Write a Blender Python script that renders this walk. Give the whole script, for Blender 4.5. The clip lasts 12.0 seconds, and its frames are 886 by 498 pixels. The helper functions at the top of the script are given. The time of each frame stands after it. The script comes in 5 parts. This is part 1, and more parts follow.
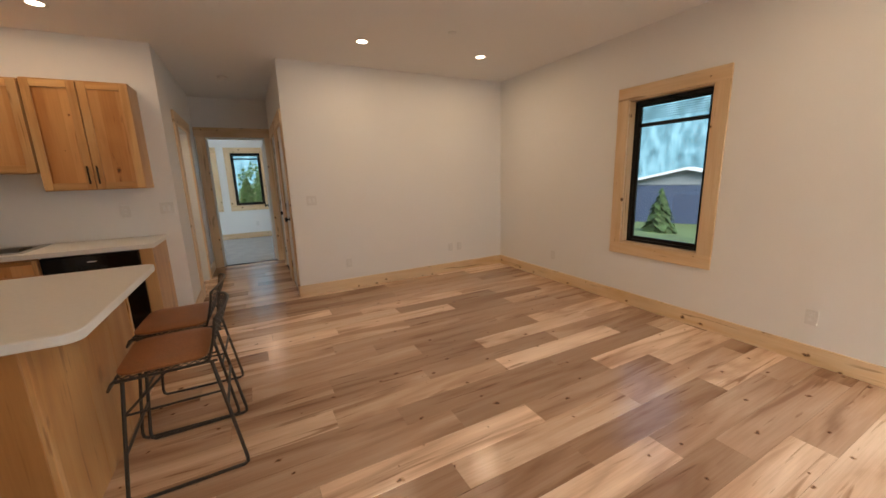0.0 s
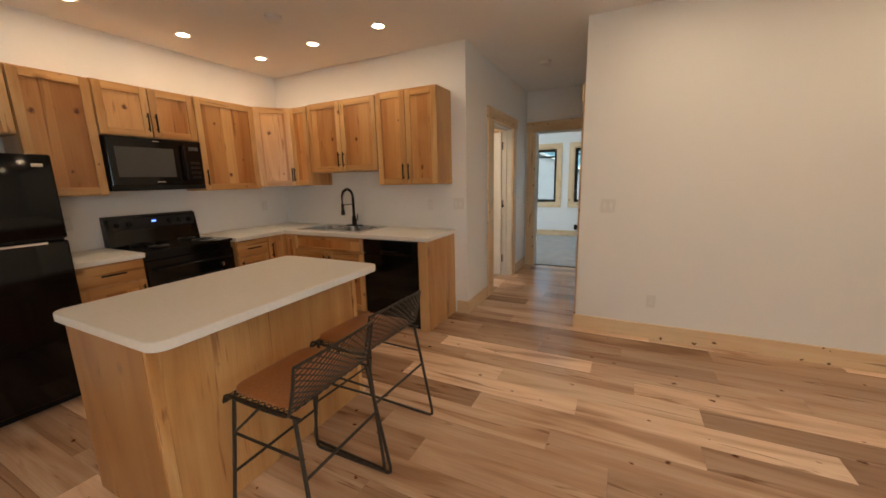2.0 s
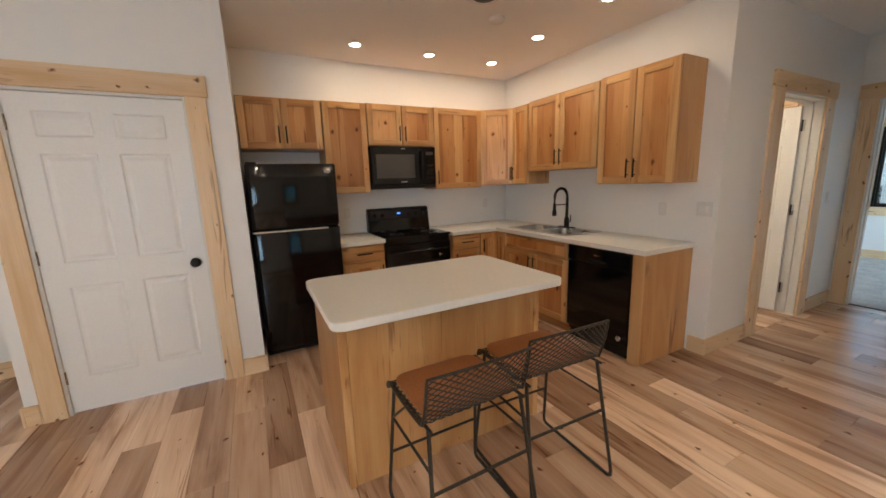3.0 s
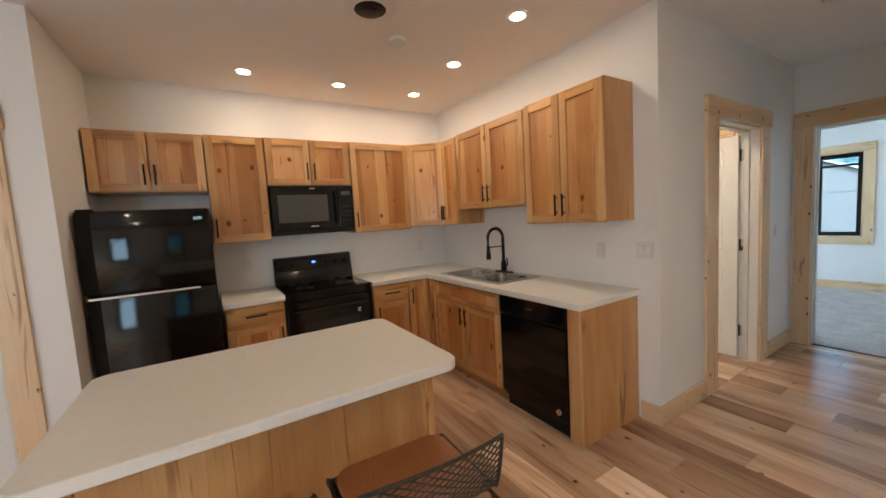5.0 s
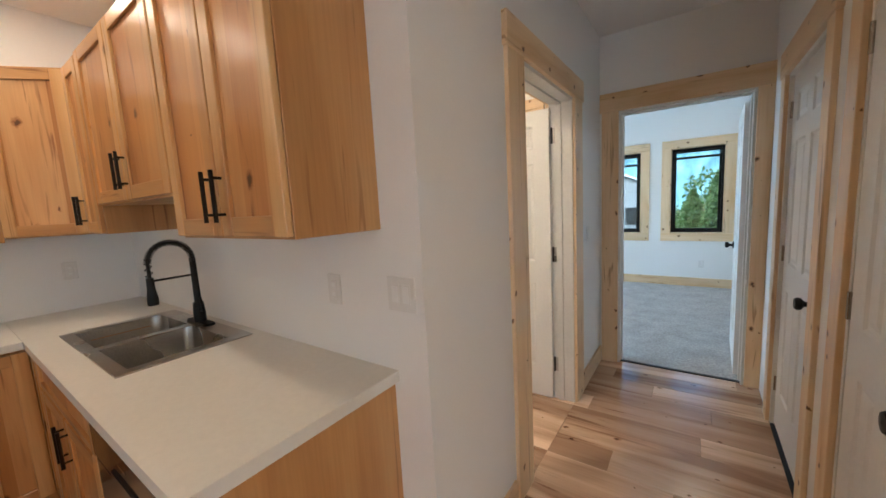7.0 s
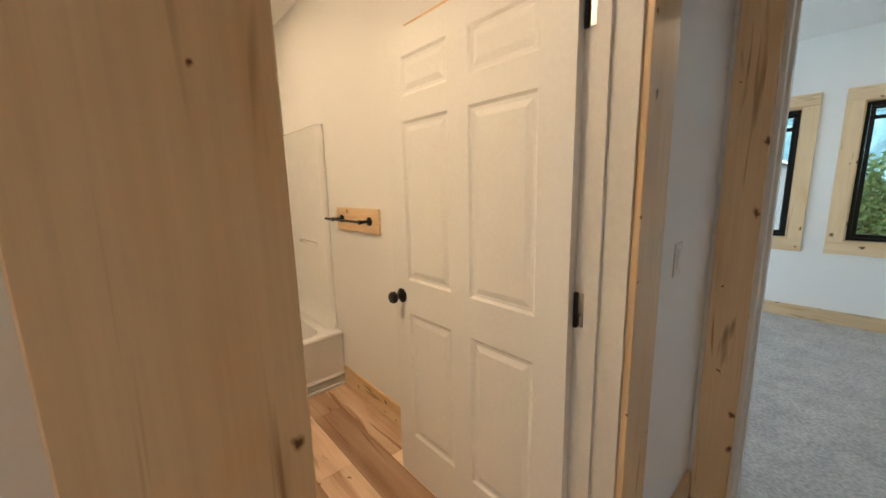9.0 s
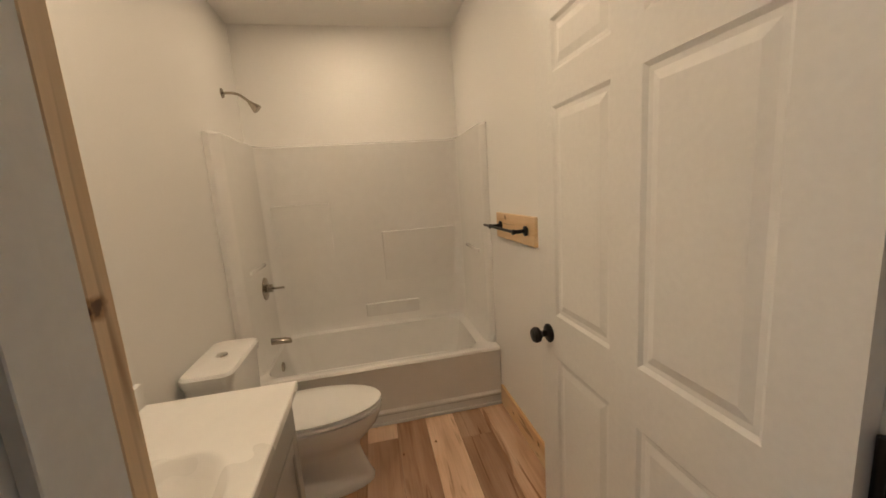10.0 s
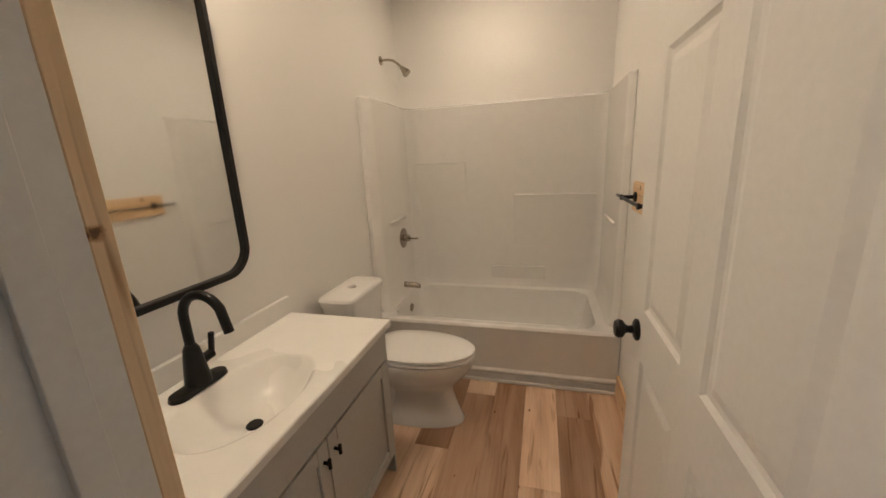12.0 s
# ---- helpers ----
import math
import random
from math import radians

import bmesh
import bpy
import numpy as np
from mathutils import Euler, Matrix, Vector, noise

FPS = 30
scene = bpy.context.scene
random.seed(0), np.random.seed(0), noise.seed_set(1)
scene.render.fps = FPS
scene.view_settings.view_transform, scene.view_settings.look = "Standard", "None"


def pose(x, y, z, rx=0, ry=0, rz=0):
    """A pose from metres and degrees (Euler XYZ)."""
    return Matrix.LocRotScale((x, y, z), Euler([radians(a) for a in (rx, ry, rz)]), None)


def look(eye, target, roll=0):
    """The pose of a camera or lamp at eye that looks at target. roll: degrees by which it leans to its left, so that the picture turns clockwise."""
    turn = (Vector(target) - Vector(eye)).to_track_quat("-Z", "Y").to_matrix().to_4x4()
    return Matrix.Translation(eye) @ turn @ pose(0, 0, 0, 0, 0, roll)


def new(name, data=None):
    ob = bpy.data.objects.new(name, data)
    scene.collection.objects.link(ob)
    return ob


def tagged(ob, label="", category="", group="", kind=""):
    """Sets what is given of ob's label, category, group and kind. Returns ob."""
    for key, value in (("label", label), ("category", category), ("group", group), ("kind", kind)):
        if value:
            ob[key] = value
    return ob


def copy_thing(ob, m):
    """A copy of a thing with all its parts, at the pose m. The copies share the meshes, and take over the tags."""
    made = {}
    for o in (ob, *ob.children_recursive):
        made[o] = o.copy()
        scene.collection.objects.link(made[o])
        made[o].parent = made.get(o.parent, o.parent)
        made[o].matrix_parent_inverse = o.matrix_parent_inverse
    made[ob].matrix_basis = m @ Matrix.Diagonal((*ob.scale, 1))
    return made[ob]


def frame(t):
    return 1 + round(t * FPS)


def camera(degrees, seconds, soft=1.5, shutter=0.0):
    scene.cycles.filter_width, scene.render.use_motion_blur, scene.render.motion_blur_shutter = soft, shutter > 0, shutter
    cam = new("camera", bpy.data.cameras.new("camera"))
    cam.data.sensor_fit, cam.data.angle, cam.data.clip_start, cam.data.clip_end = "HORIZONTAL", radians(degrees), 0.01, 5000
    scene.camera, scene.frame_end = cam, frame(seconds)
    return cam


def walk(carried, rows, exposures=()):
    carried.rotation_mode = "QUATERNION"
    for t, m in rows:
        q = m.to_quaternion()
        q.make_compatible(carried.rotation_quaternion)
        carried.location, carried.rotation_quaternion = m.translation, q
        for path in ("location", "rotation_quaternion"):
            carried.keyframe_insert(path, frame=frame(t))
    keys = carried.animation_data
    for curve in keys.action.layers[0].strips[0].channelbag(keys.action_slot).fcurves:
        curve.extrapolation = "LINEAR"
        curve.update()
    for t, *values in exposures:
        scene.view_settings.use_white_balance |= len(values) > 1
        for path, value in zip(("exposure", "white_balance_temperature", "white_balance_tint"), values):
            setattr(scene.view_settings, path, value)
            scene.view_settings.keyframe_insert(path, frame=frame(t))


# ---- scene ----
cam = camera(101.4, 12.0, soft=1.6)
PATH = [
    (0, (0.821, 0.369, 1.459), (1.727, 2.107, 1.057), -1.8),
    (0.5, (1.125, 0.681, 1.476), (1.845, 2.506, 1.089), -3.0),
    (1, (1.422, 0.956, 1.472), (1.655, 2.903, 1.075), -1.8),
    (1.5, (1.571, 1.257, 1.439), (1.277, 3.198, 1.055), -1.2),
    (2, (1.605, 1.519, 1.458), (0.729, 3.278, 1.084), -1.4),
    (2.5, (1.661, 1.736, 1.462), (0.109, 2.945, 1.101), -1.5),
    (2.7, (1.652, 1.805, 1.475), (-0.029, 2.823, 1.105), -1.1),
    (4.3, (1.580, 2.157, 1.495), (-0.230, 2.922, 1.155), -2.6),
    (4.5, (1.527, 2.275, 1.481), (-0.262, 3.134, 1.229), -1.5),
    (5, (1.404, 2.595, 1.508), (-0.29, 3.645, 1.337), -3.4),
    (5.5, (1.316, 2.999, 1.529), (-0.396, 4.024, 1.39), -1.6),
    (6, (1.162, 3.393, 1.488), (-0.249, 4.797, 1.285), 0.0),
    (6.5, (1.004, 3.748, 1.501), (-0.203, 5.324, 1.255), -3.0),
    (6.7, (0.930, 3.920, 1.493), (-0.240, 5.525, 1.252), -2.9),
    (8.3, (0.605, 5.257, 1.490), (-0.480, 6.914, 1.207), -4.1),
    (8.5, (0.634, 5.4, 1.477), (-0.633, 6.92, 1.186), -3.9),
    (9, (0.513, 5.759, 1.463), (-0.963, 7.065, 1.123), -1.4),
    (9.5, (0.348, 5.963, 1.507), (-1.39, 6.914, 1.236), -2.5),
    (10, (0.305, 6.109, 1.505), (-1.633, 6.485, 1.18), -4.1),
    (10.5, (0.321, 6.332, 1.524), (-1.622, 6.097, 1.115), -2.4),
    (11, (0.326, 6.422, 1.488), (-1.511, 6.072, 0.78), -2.1),
    (11.5, (0.35, 6.414, 1.467), (-1.469, 6.101, 0.696), -0.9),
    (12, (0.283, 6.416, 1.498), (-1.587, 5.893, 1.019), -2.8),
]
EXPOSURES = [(0, 1.55, 7200, 16), (1.5, 1.55, 7900, 16), (2.5, 1.92, 6600, 11), (4.5, 2.0, 6250, 10), (6.5, 2.14, 6050, 10), (8.5, 1.78, 6900, 13), (9, 1.8, 7200, 13),
             (9.5, 1.4, 7000, 13), (10.5, 1.16, 6700, 13), (11, 1.02, 6700, 13), (11.5, 1.24, 6600, 13), (12, 1.32, 6300, 13)]
walk(cam, [(t, look(e, g, r)) for t, e, g, r in PATH], EXPOSURES)

# ---- world, sun, large lights ----
world = bpy.data.worlds.new("world")
scene.world = world
world.use_nodes = True
_wn = world.node_tree.nodes
_sky = _wn.new("ShaderNodeTexSky")
_sky.sky_type = "NISHITA"
_sky.sun_disc = False
_sky.sun_elevation = radians(38)
_sky.sun_rotation = radians(200)
world.node_tree.links.new(_sky.outputs[0], _wn["Background"].inputs[0])
_wn["Background"].inputs[1].default_value = 0.15
sun_data = bpy.data.lights.new("sun", "SUN")
sun_data.energy, sun_data.angle, sun_data.color = 3.0, radians(30), (1.0, 0.96, 0.9)
sun = new("sun", sun_data)
sun.matrix_world = look((-8, -20, 18), (0, 0, 0))

CEIL = 2.79
DOWNLIGHTS = [(3.40, 4.22), (2.00, 4.25), (-0.41, 4.40), (-1.21, 4.43), (-2.00, 4.46), (-2.03, 3.69), (-2.03, 2.91),
              # unseen rows, added to light the living room
              (3.40, 1.2), (2.00, 1.2), (3.40, -1.0), (2.00, -1.0), (0.4, -1.0)]
SKY_W = 11.0
LIVING_W, KITCHEN_W, BATH_W = 1.95, 0.84, 4.9
# the second is a ceiling light in place of a bar above the mirror
BATH_LAMPS = [(-2.15, 6.05), (-0.60, 5.46)]


# ---- materials ----
def material(name):
    m = bpy.data.materials.new(name)
    m.use_nodes = True
    nt = m.node_tree
    return m, nt, nt.nodes["Principled BSDF"]


def node(nt, kind, **values):
    n = nt.nodes.new(kind)
    for k, v in values.items():
        n.inputs[k].default_value = v
    return n


def ramp(nt, source, stops):
    r = nt.nodes.new("ShaderNodeValToRGB")
    els = r.color_ramp.elements
    while len(els) < len(stops):
        els.new(0.5)
    for e, (p, c) in zip(els, stops):
        e.position, e.color = p, (*c, 1)
    nt.links.new(source, r.inputs[0])
    return r


def mixed(nt, kind, fac, a, b):
    m = nt.nodes.new("ShaderNodeMix")
    m.data_type, m.blend_type = "RGBA", kind
    for sock, v in ((m.inputs["Factor"], fac), (m.inputs["A"], a), (m.inputs["B"], b)):
        if isinstance(v, (int, float)):
            sock.default_value = v
        elif isinstance(v, tuple):
            sock.default_value = (*v, 1)
        else:
            nt.links.new(v, sock)
    return m.outputs["Result"]


def bumped(nt, bsdf, height, strength, distance=0.01):
    b = nt.nodes.new("ShaderNodeBump")
    b.inputs["Strength"].default_value, b.inputs["Distance"].default_value = strength, distance
    nt.links.new(height, b.inputs["Height"])
    nt.links.new(b.outputs[0], bsdf.inputs["Normal"])


def wood(name, light, mid, dark, axis="Z", rough=0.4, board=0.0, knots=0.6, vary=0.5, knot_scale=3.0, coat=0.0, halo=1.0, grain=0.55, wide=9.0):
    """Grained timber; axis is the way of the grain, board the width of glued strips of different tone."""
    m, nt, bsdf = material(name)
    tc = nt.nodes.new("ShaderNodeTexCoord")
    oi = nt.nodes.new("ShaderNodeObjectInfo")
    off = nt.nodes.new("ShaderNodeVectorMath")
    off.operation = "MULTIPLY_ADD"
    comb = nt.nodes.new("ShaderNodeCombineXYZ")
    for i in range(3):
        nt.links.new(oi.outputs["Random"], comb.inputs[i])
    nt.links.new(comb.outputs[0], off.inputs[0])
    off.inputs[1].default_value = (37, 53, 71)
    nt.links.new(tc.outputs["Object"], off.inputs[2])
    pos = off.outputs[0]
    along = "XYZ".index(axis)

    def stretched(s_along, s_across):
        mp = nt.nodes.new("ShaderNodeMapping")
        mp.inputs["Scale"].default_value = [s_along if i == along else s_across for i in range(3)]
        nt.links.new(pos, mp.inputs[0])
        return mp.outputs[0]

    split = nt.nodes.new("ShaderNodeSeparateXYZ")
    nt.links.new(pos, split.inputs[0])
    summed = nt.nodes.new("ShaderNodeMath")
    others = [i for i in range(3) if i != along]
    nt.links.new(split.outputs[others[0]], summed.inputs[0])
    nt.links.new(split.outputs[others[1]], summed.inputs[1])
    across = summed.outputs[0]
    flat = nt.nodes.new("ShaderNodeCombineXYZ")
    nt.links.new(split.outputs[along], flat.inputs[0])
    nt.links.new(across, flat.inputs[1])

    broad = node(nt, "ShaderNodeTexNoise", Scale=1.0, Detail=3.0, Distortion=0.8)
    nt.links.new(stretched(0.9, wide), broad.inputs["Vector"])
    fine = node(nt, "ShaderNodeTexNoise", Scale=1.0, Detail=4.0, Roughness=0.6)
    nt.links.new(stretched(2.2, 110.0), fine.inputs["Vector"])
    tone = ramp(nt, broad.outputs[0], [(0.30, dark), (0.47, mid), (0.66, light)]).outputs[0]
    colour = tone
    if board:
        cell = nt.nodes.new("ShaderNodeTexVoronoi")
        cell.voronoi_dimensions = "1D"
        cell.inputs["Scale"].default_value = 1.0 / board
        cell.inputs["Randomness"].default_value = 0.8
        nt.links.new(across, cell.inputs["W"])
        sep = nt.nodes.new("ShaderNodeSeparateColor")
        nt.links.new(cell.outputs["Color"], sep.inputs[0])
        strip = ramp(nt, sep.outputs[0], [(0.0, (0.74, 0.64, 0.55)), (0.25, (0.92, 0.89, 0.86)), (0.66, (1.03, 1.03, 1.03)), (0.74, (1.22, 1.42, 1.75)), (1.0, (1.30, 1.55, 2.0))]).outputs[0]
        colour = mixed(nt, "MULTIPLY", 0.9, colour, strip)
    per = ramp(nt, oi.outputs["Random"], [(0.0, (1 - vary * 0.42, 1 - vary * 0.48, 1 - vary * 0.52)), (0.35, (1 - vary * 0.24, 1 - vary * 0.28, 1 - vary * 0.30)),
                                         (0.62, (1.0, 1.0, 1.0)),
                                         (1.0, (1 + vary * 0.30, 1 + vary * 0.36, 1 + vary * 0.42))]).outputs[0]
    colour = mixed(nt, "MULTIPLY", 1.0, colour, per)
    lines = ramp(nt, fine.outputs[0], [(0.35, (0.72, 0.66, 0.60)), (0.6, (1.0, 1.0, 1.0))]).outputs[0]
    colour = mixed(nt, "MULTIPLY", grain, colour, lines)
    streak = node(nt, "ShaderNodeTexNoise", Scale=1.0, Detail=2.0, Distortion=1.2)
    nt.links.new(stretched(1.5, 22.0), streak.inputs["Vector"])
    dark_lines = ramp(nt, streak.outputs[0], [(0.27, (0.42, 0.30, 0.22)), (0.37, (1.0, 1.0, 1.0))]).outputs[0]
    colour = mixed(nt, "MULTIPLY", 0.8, colour, dark_lines)
    if knots:
        kn = nt.nodes.new("ShaderNodeTexVoronoi")
        kn.voronoi_dimensions = "2D"
        kn.inputs["Scale"].default_value = knot_scale
        squeeze = nt.nodes.new("ShaderNodeMapping")
        squeeze.inputs["Scale"].default_value = (0.75, 1.0, 1.0)
        nt.links.new(flat.outputs[0], squeeze.inputs[0])
        wob = node(nt, "ShaderNodeTexNoise", Scale=30.0, Detail=3.0)
        nt.links.new(pos, wob.inputs["Vector"])
        add = nt.nodes.new("ShaderNodeVectorMath")
        add.operation = "MULTIPLY_ADD"
        nt.links.new(wob.outputs["Color"], add.inputs[0])
        add.inputs[1].default_value = (0.035, 0.035, 0.035)
        nt.links.new(squeeze.outputs[0], add.inputs[2])
        nt.links.new(add.outputs[0], kn.inputs["Vector"])
        size = nt.nodes.new("ShaderNodeSeparateColor")
        nt.links.new(kn.outputs["Color"], size.inputs[0])
        spread = nt.nodes.new("ShaderNodeMapRange")
        spread.inputs["To Min"].default_value, spread.inputs["To Max"].default_value = 0.12, 1.15
        nt.links.new(size.outputs[1], spread.inputs["Value"])
        scaled = nt.nodes.new("ShaderNodeMath")
        scaled.operation = "DIVIDE"
        nt.links.new(kn.outputs["Distance"], scaled.inputs[0])
        nt.links.new(spread.outputs[0], scaled.inputs[1])
        dot = ramp(nt, scaled.outputs[0], [(0.0, (0.08, 0.045, 0.025)), (0.040 * halo, (0.16, 0.085, 0.045)), (0.056 * halo, (0.58, 0.42, 0.30)), (0.095 * halo, (1, 1, 1))]).outputs[0]
        colour = mixed(nt, "MULTIPLY", knots, colour, dot)
    nt.links.new(colour, bsdf.inputs["Base Color"])
    rr = nt.nodes.new("ShaderNodeMapRange")
    rr.inputs["To Min"].default_value, rr.inputs["To Max"].default_value = rough - 0.07, rough + 0.1
    nt.links.new(fine.outputs[0], rr.inputs["Value"])
    nt.links.new(rr.outputs[0], bsdf.inputs["Roughness"])
    bsdf.inputs["Coat Weight"].default_value = coat
    bsdf.inputs["Coat Roughness"].default_value = 0.25
    bumped(nt, bsdf, fine.outputs[0], 0.12, 0.003)
    return m


def plain(name, colour, rough=0.5, metal=0.0, grain=40.0, amount=0.06, bump=0.05, coat=0.0, broad=1.5):
    """Paint, plastic, china or metal: faint mottling at two scales over one colour."""
    m, nt, bsdf = material(name)
    tc = nt.nodes.new("ShaderNodeTexCoord")
    n1 = node(nt, "ShaderNodeTexNoise", Scale=grain, Detail=4.0)
    n2 = node(nt, "ShaderNodeTexNoise", Scale=broad, Detail=3.0)
    for n in (n1, n2):
        nt.links.new(tc.outputs["Object"], n.inputs["Vector"])
    lo, hi = tuple(c * (1 - amount) for c in colour), tuple(min(1, c * (1 + amount)) for c in colour)
    c1 = ramp(nt, n1.outputs[0], [(0.3, lo), (0.7, hi)]).outputs[0]
    c2 = ramp(nt, n2.outputs[0], [(0.3, (1 - amount,) * 3), (0.7, (1, 1, 1))]).outputs[0]
    nt.links.new(mixed(nt, "MULTIPLY", 1.0, c1, c2), bsdf.inputs["Base Color"])
    rr = nt.nodes.new("ShaderNodeMapRange")
    rr.inputs["To Min"].default_value, rr.inputs["To Max"].default_value = max(0.02, rough - 0.05), rough + 0.06
    nt.links.new(n2.outputs[0], rr.inputs["Value"])
    nt.links.new(rr.outputs[0], bsdf.inputs["Roughness"])
    bsdf.inputs["Metallic"].default_value = metal
    bsdf.inputs["Coat Weight"].default_value = coat
    if bump:
        bumped(nt, bsdf, n1.outputs[0], bump, 0.004)
    return m


def glowing(name, colour, strength):
    m, nt, bsdf = material(name)
    bsdf.inputs["Emission Color"].default_value = (*colour, 1)
    bsdf.inputs["Emission Strength"].default_value = strength
    return m


PAINT = plain("wall_paint", (0.82, 0.805, 0.78), 0.6, grain=180, amount=0.012, bump=0.035)
CEILING = plain("ceiling_paint", (0.82, 0.80, 0.77), 0.75, grain=120, amount=0.015, bump=0.05)
DOOR_PAINT = plain("door_paint", (0.80, 0.79, 0.77), 0.38, grain=60, amount=0.02, bump=0.04)
JAMB_PAINT = plain("jamb_paint", (0.72, 0.70, 0.66), 0.45, grain=60, amount=0.03, bump=0.05)
PINE_X = wood("pine_along_x", (0.80, 0.60, 0.38), (0.76, 0.54, 0.32), (0.68, 0.44, 0.22), "X", 0.40, knots=0.95, vary=0.22, knot_scale=5.5, halo=1.0, grain=0.22, wide=6.0)
PINE_Y = wood("pine_along_y", (0.80, 0.60, 0.38), (0.76, 0.54, 0.32), (0.68, 0.44, 0.22), "Y", 0.40, knots=0.95, vary=0.22, knot_scale=5.5, halo=1.0, grain=0.22, wide=6.0)
PINE_Z = wood("pine_upright", (0.80, 0.60, 0.38), (0.76, 0.54, 0.32), (0.68, 0.44, 0.22), "Z", 0.40, knots=0.95, vary=0.22, knot_scale=5.5, halo=1.0, grain=0.22, wide=6.0)
HICKORY = wood("hickory_upright", (0.62, 0.305, 0.108), (0.55, 0.245, 0.076), (0.44, 0.17, 0.047), "Z", 0.30, board=0.12, knots=0.9, vary=0.28, knot_scale=3.4, coat=0.3, halo=0.85, grain=0.25, wide=5.0)
HICKORY_SIDE = wood("hickory_side", (0.61, 0.35, 0.145), (0.55, 0.285, 0.105), (0.45, 0.215, 0.075), "Z", 0.36, knots=0.4, vary=0.2, knot_scale=2.0, coat=0.2, grain=0.3, wide=6.0)
HICKORY_END = wood("hickory_end", (0.52, 0.265, 0.09), (0.46, 0.215, 0.068), (0.36, 0.15, 0.046), "Z", 0.34, knots=0.3, vary=0.15, knot_scale=2.0, coat=0.25, grain=0.25, wide=5.0)
HICKORY_STILE = wood("hickory_stile", (0.72, 0.44, 0.20), (0.62, 0.335, 0.13), (0.48, 0.225, 0.075), "Z", 0.30, knots=0.7, vary=0.38, knot_scale=2.6, coat=0.3, grain=0.25, wide=6.0)
HICKORY_X = wood("hickory_level", (0.68, 0.395, 0.17), (0.58, 0.295, 0.105), (0.44, 0.195, 0.06), "X", 0.30, knots=0.6, vary=0.34, knot_scale=2.2, coat=0.3, grain=0.25, wide=6.0)
PLANK = wood("plank_floor", (0.77, 0.56, 0.40), (0.65, 0.43, 0.285), (0.42, 0.245, 0.15), "X", 0.19, board=0.0, knots=0.9, vary=1.12, knot_scale=3.6, halo=0.6, grain=0.35, wide=7.0)
COUNTER = plain("white_laminate", (0.76, 0.74, 0.69), 0.38, grain=55, amount=0.025, bump=0.04)
BLACK_GLOSS = plain("black_enamel", (0.004, 0.004, 0.0045), 0.07, grain=200, amount=0.1, bump=0.01)
BLACK_GLASS = plain("black_glass", (0.014, 0.014, 0.015), 0.06, grain=50, amount=0.1, bump=0)
BLACK_MATT = plain("black_matt_metal", (0.007, 0.0065, 0.006), 0.40, metal=0.1, grain=90, amount=0.2, bump=0.04)
for _m in (BLACK_GLOSS, BLACK_GLASS, BLACK_MATT):
    _m.node_tree.nodes["Principled BSDF"].inputs["Specular IOR Level"].default_value = 0.34
GREY_GLASS = plain("grey_window_mesh", (0.075, 0.072, 0.068), 0.25, grain=400, amount=0.2, bump=0.03)
BRONZE = plain("dark_bronze_handle", (0.022, 0.015, 0.011), 0.38, metal=0.7, grain=80, amount=0.2)
STEEL = plain("brushed_steel", (0.50, 0.48, 0.45), 0.28, metal=1.0, grain=140, amount=0.12, bump=0.05)
CHROME = plain("chrome", (0.75, 0.74, 0.72), 0.10, metal=1.0, grain=40, amount=0.04, bump=0)
NICKEL = plain("brushed_nickel", (0.42, 0.37, 0.31), 0.25, metal=1.0, grain=90, amount=0.1, bump=0.02)
IRON = plain("grey_iron_rod", (0.075, 0.065, 0.055), 0.45, metal=0.6, grain=90, amount=0.25, bump=0.06)
LEATHER = plain("tan_leather", (0.36, 0.135, 0.048), 0.45, grain=130, amount=0.16, bump=0.16, broad=5)
CHINA = plain("white_china", (0.80, 0.79, 0.77), 0.10, grain=20, amount=0.01, bump=0, coat=0.4)
ACRYLIC = plain("white_acrylic", (0.78, 0.765, 0.74), 0.10, grain=12, amount=0.015, bump=0.02, coat=0.5)
VANITY_PAINT = plain("grey_cabinet_paint", (0.46, 0.455, 0.43), 0.45, grain=70, amount=0.03)
PLASTIC = plain("white_plastic", (0.74, 0.72, 0.69), 0.4, grain=50, amount=0.02, bump=0.02)
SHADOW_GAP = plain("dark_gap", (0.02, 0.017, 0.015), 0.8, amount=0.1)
CARPET = plain("grey_beige_carpet", (0.44, 0.42, 0.40), 0.95, grain=55, amount=0.24, bump=0.9, broad=5)
MARBLE = plain("cast_marble", (0.80, 0.785, 0.755), 0.26, grain=14, amount=0.015, bump=0)
GRASS = plain("meadow_grass", (0.085, 0.13, 0.04), 0.9, grain=3, amount=0.35, bump=0.3, broad=0.2)
HEDGE = plain("hedge_green", (0.085, 0.15, 0.05), 0.7, grain=4, amount=0.4, bump=0.2, broad=1.0)
def translucent(mat, colour, share=0.5):
    """Thin leaves pass part of the light."""
    nt = mat.node_tree
    thin = nt.nodes.new("ShaderNodeBsdfTranslucent")
    thin.inputs[0].default_value = (*colour, 1)
    mix = nt.nodes.new("ShaderNodeMixShader")
    mix.inputs[0].default_value = share
    nt.links.new(nt.nodes["Principled BSDF"].outputs[0], mix.inputs[1])
    nt.links.new(thin.outputs[0], mix.inputs[2])
    nt.links.new(mix.outputs[0], nt.nodes["Material Output"].inputs[0])


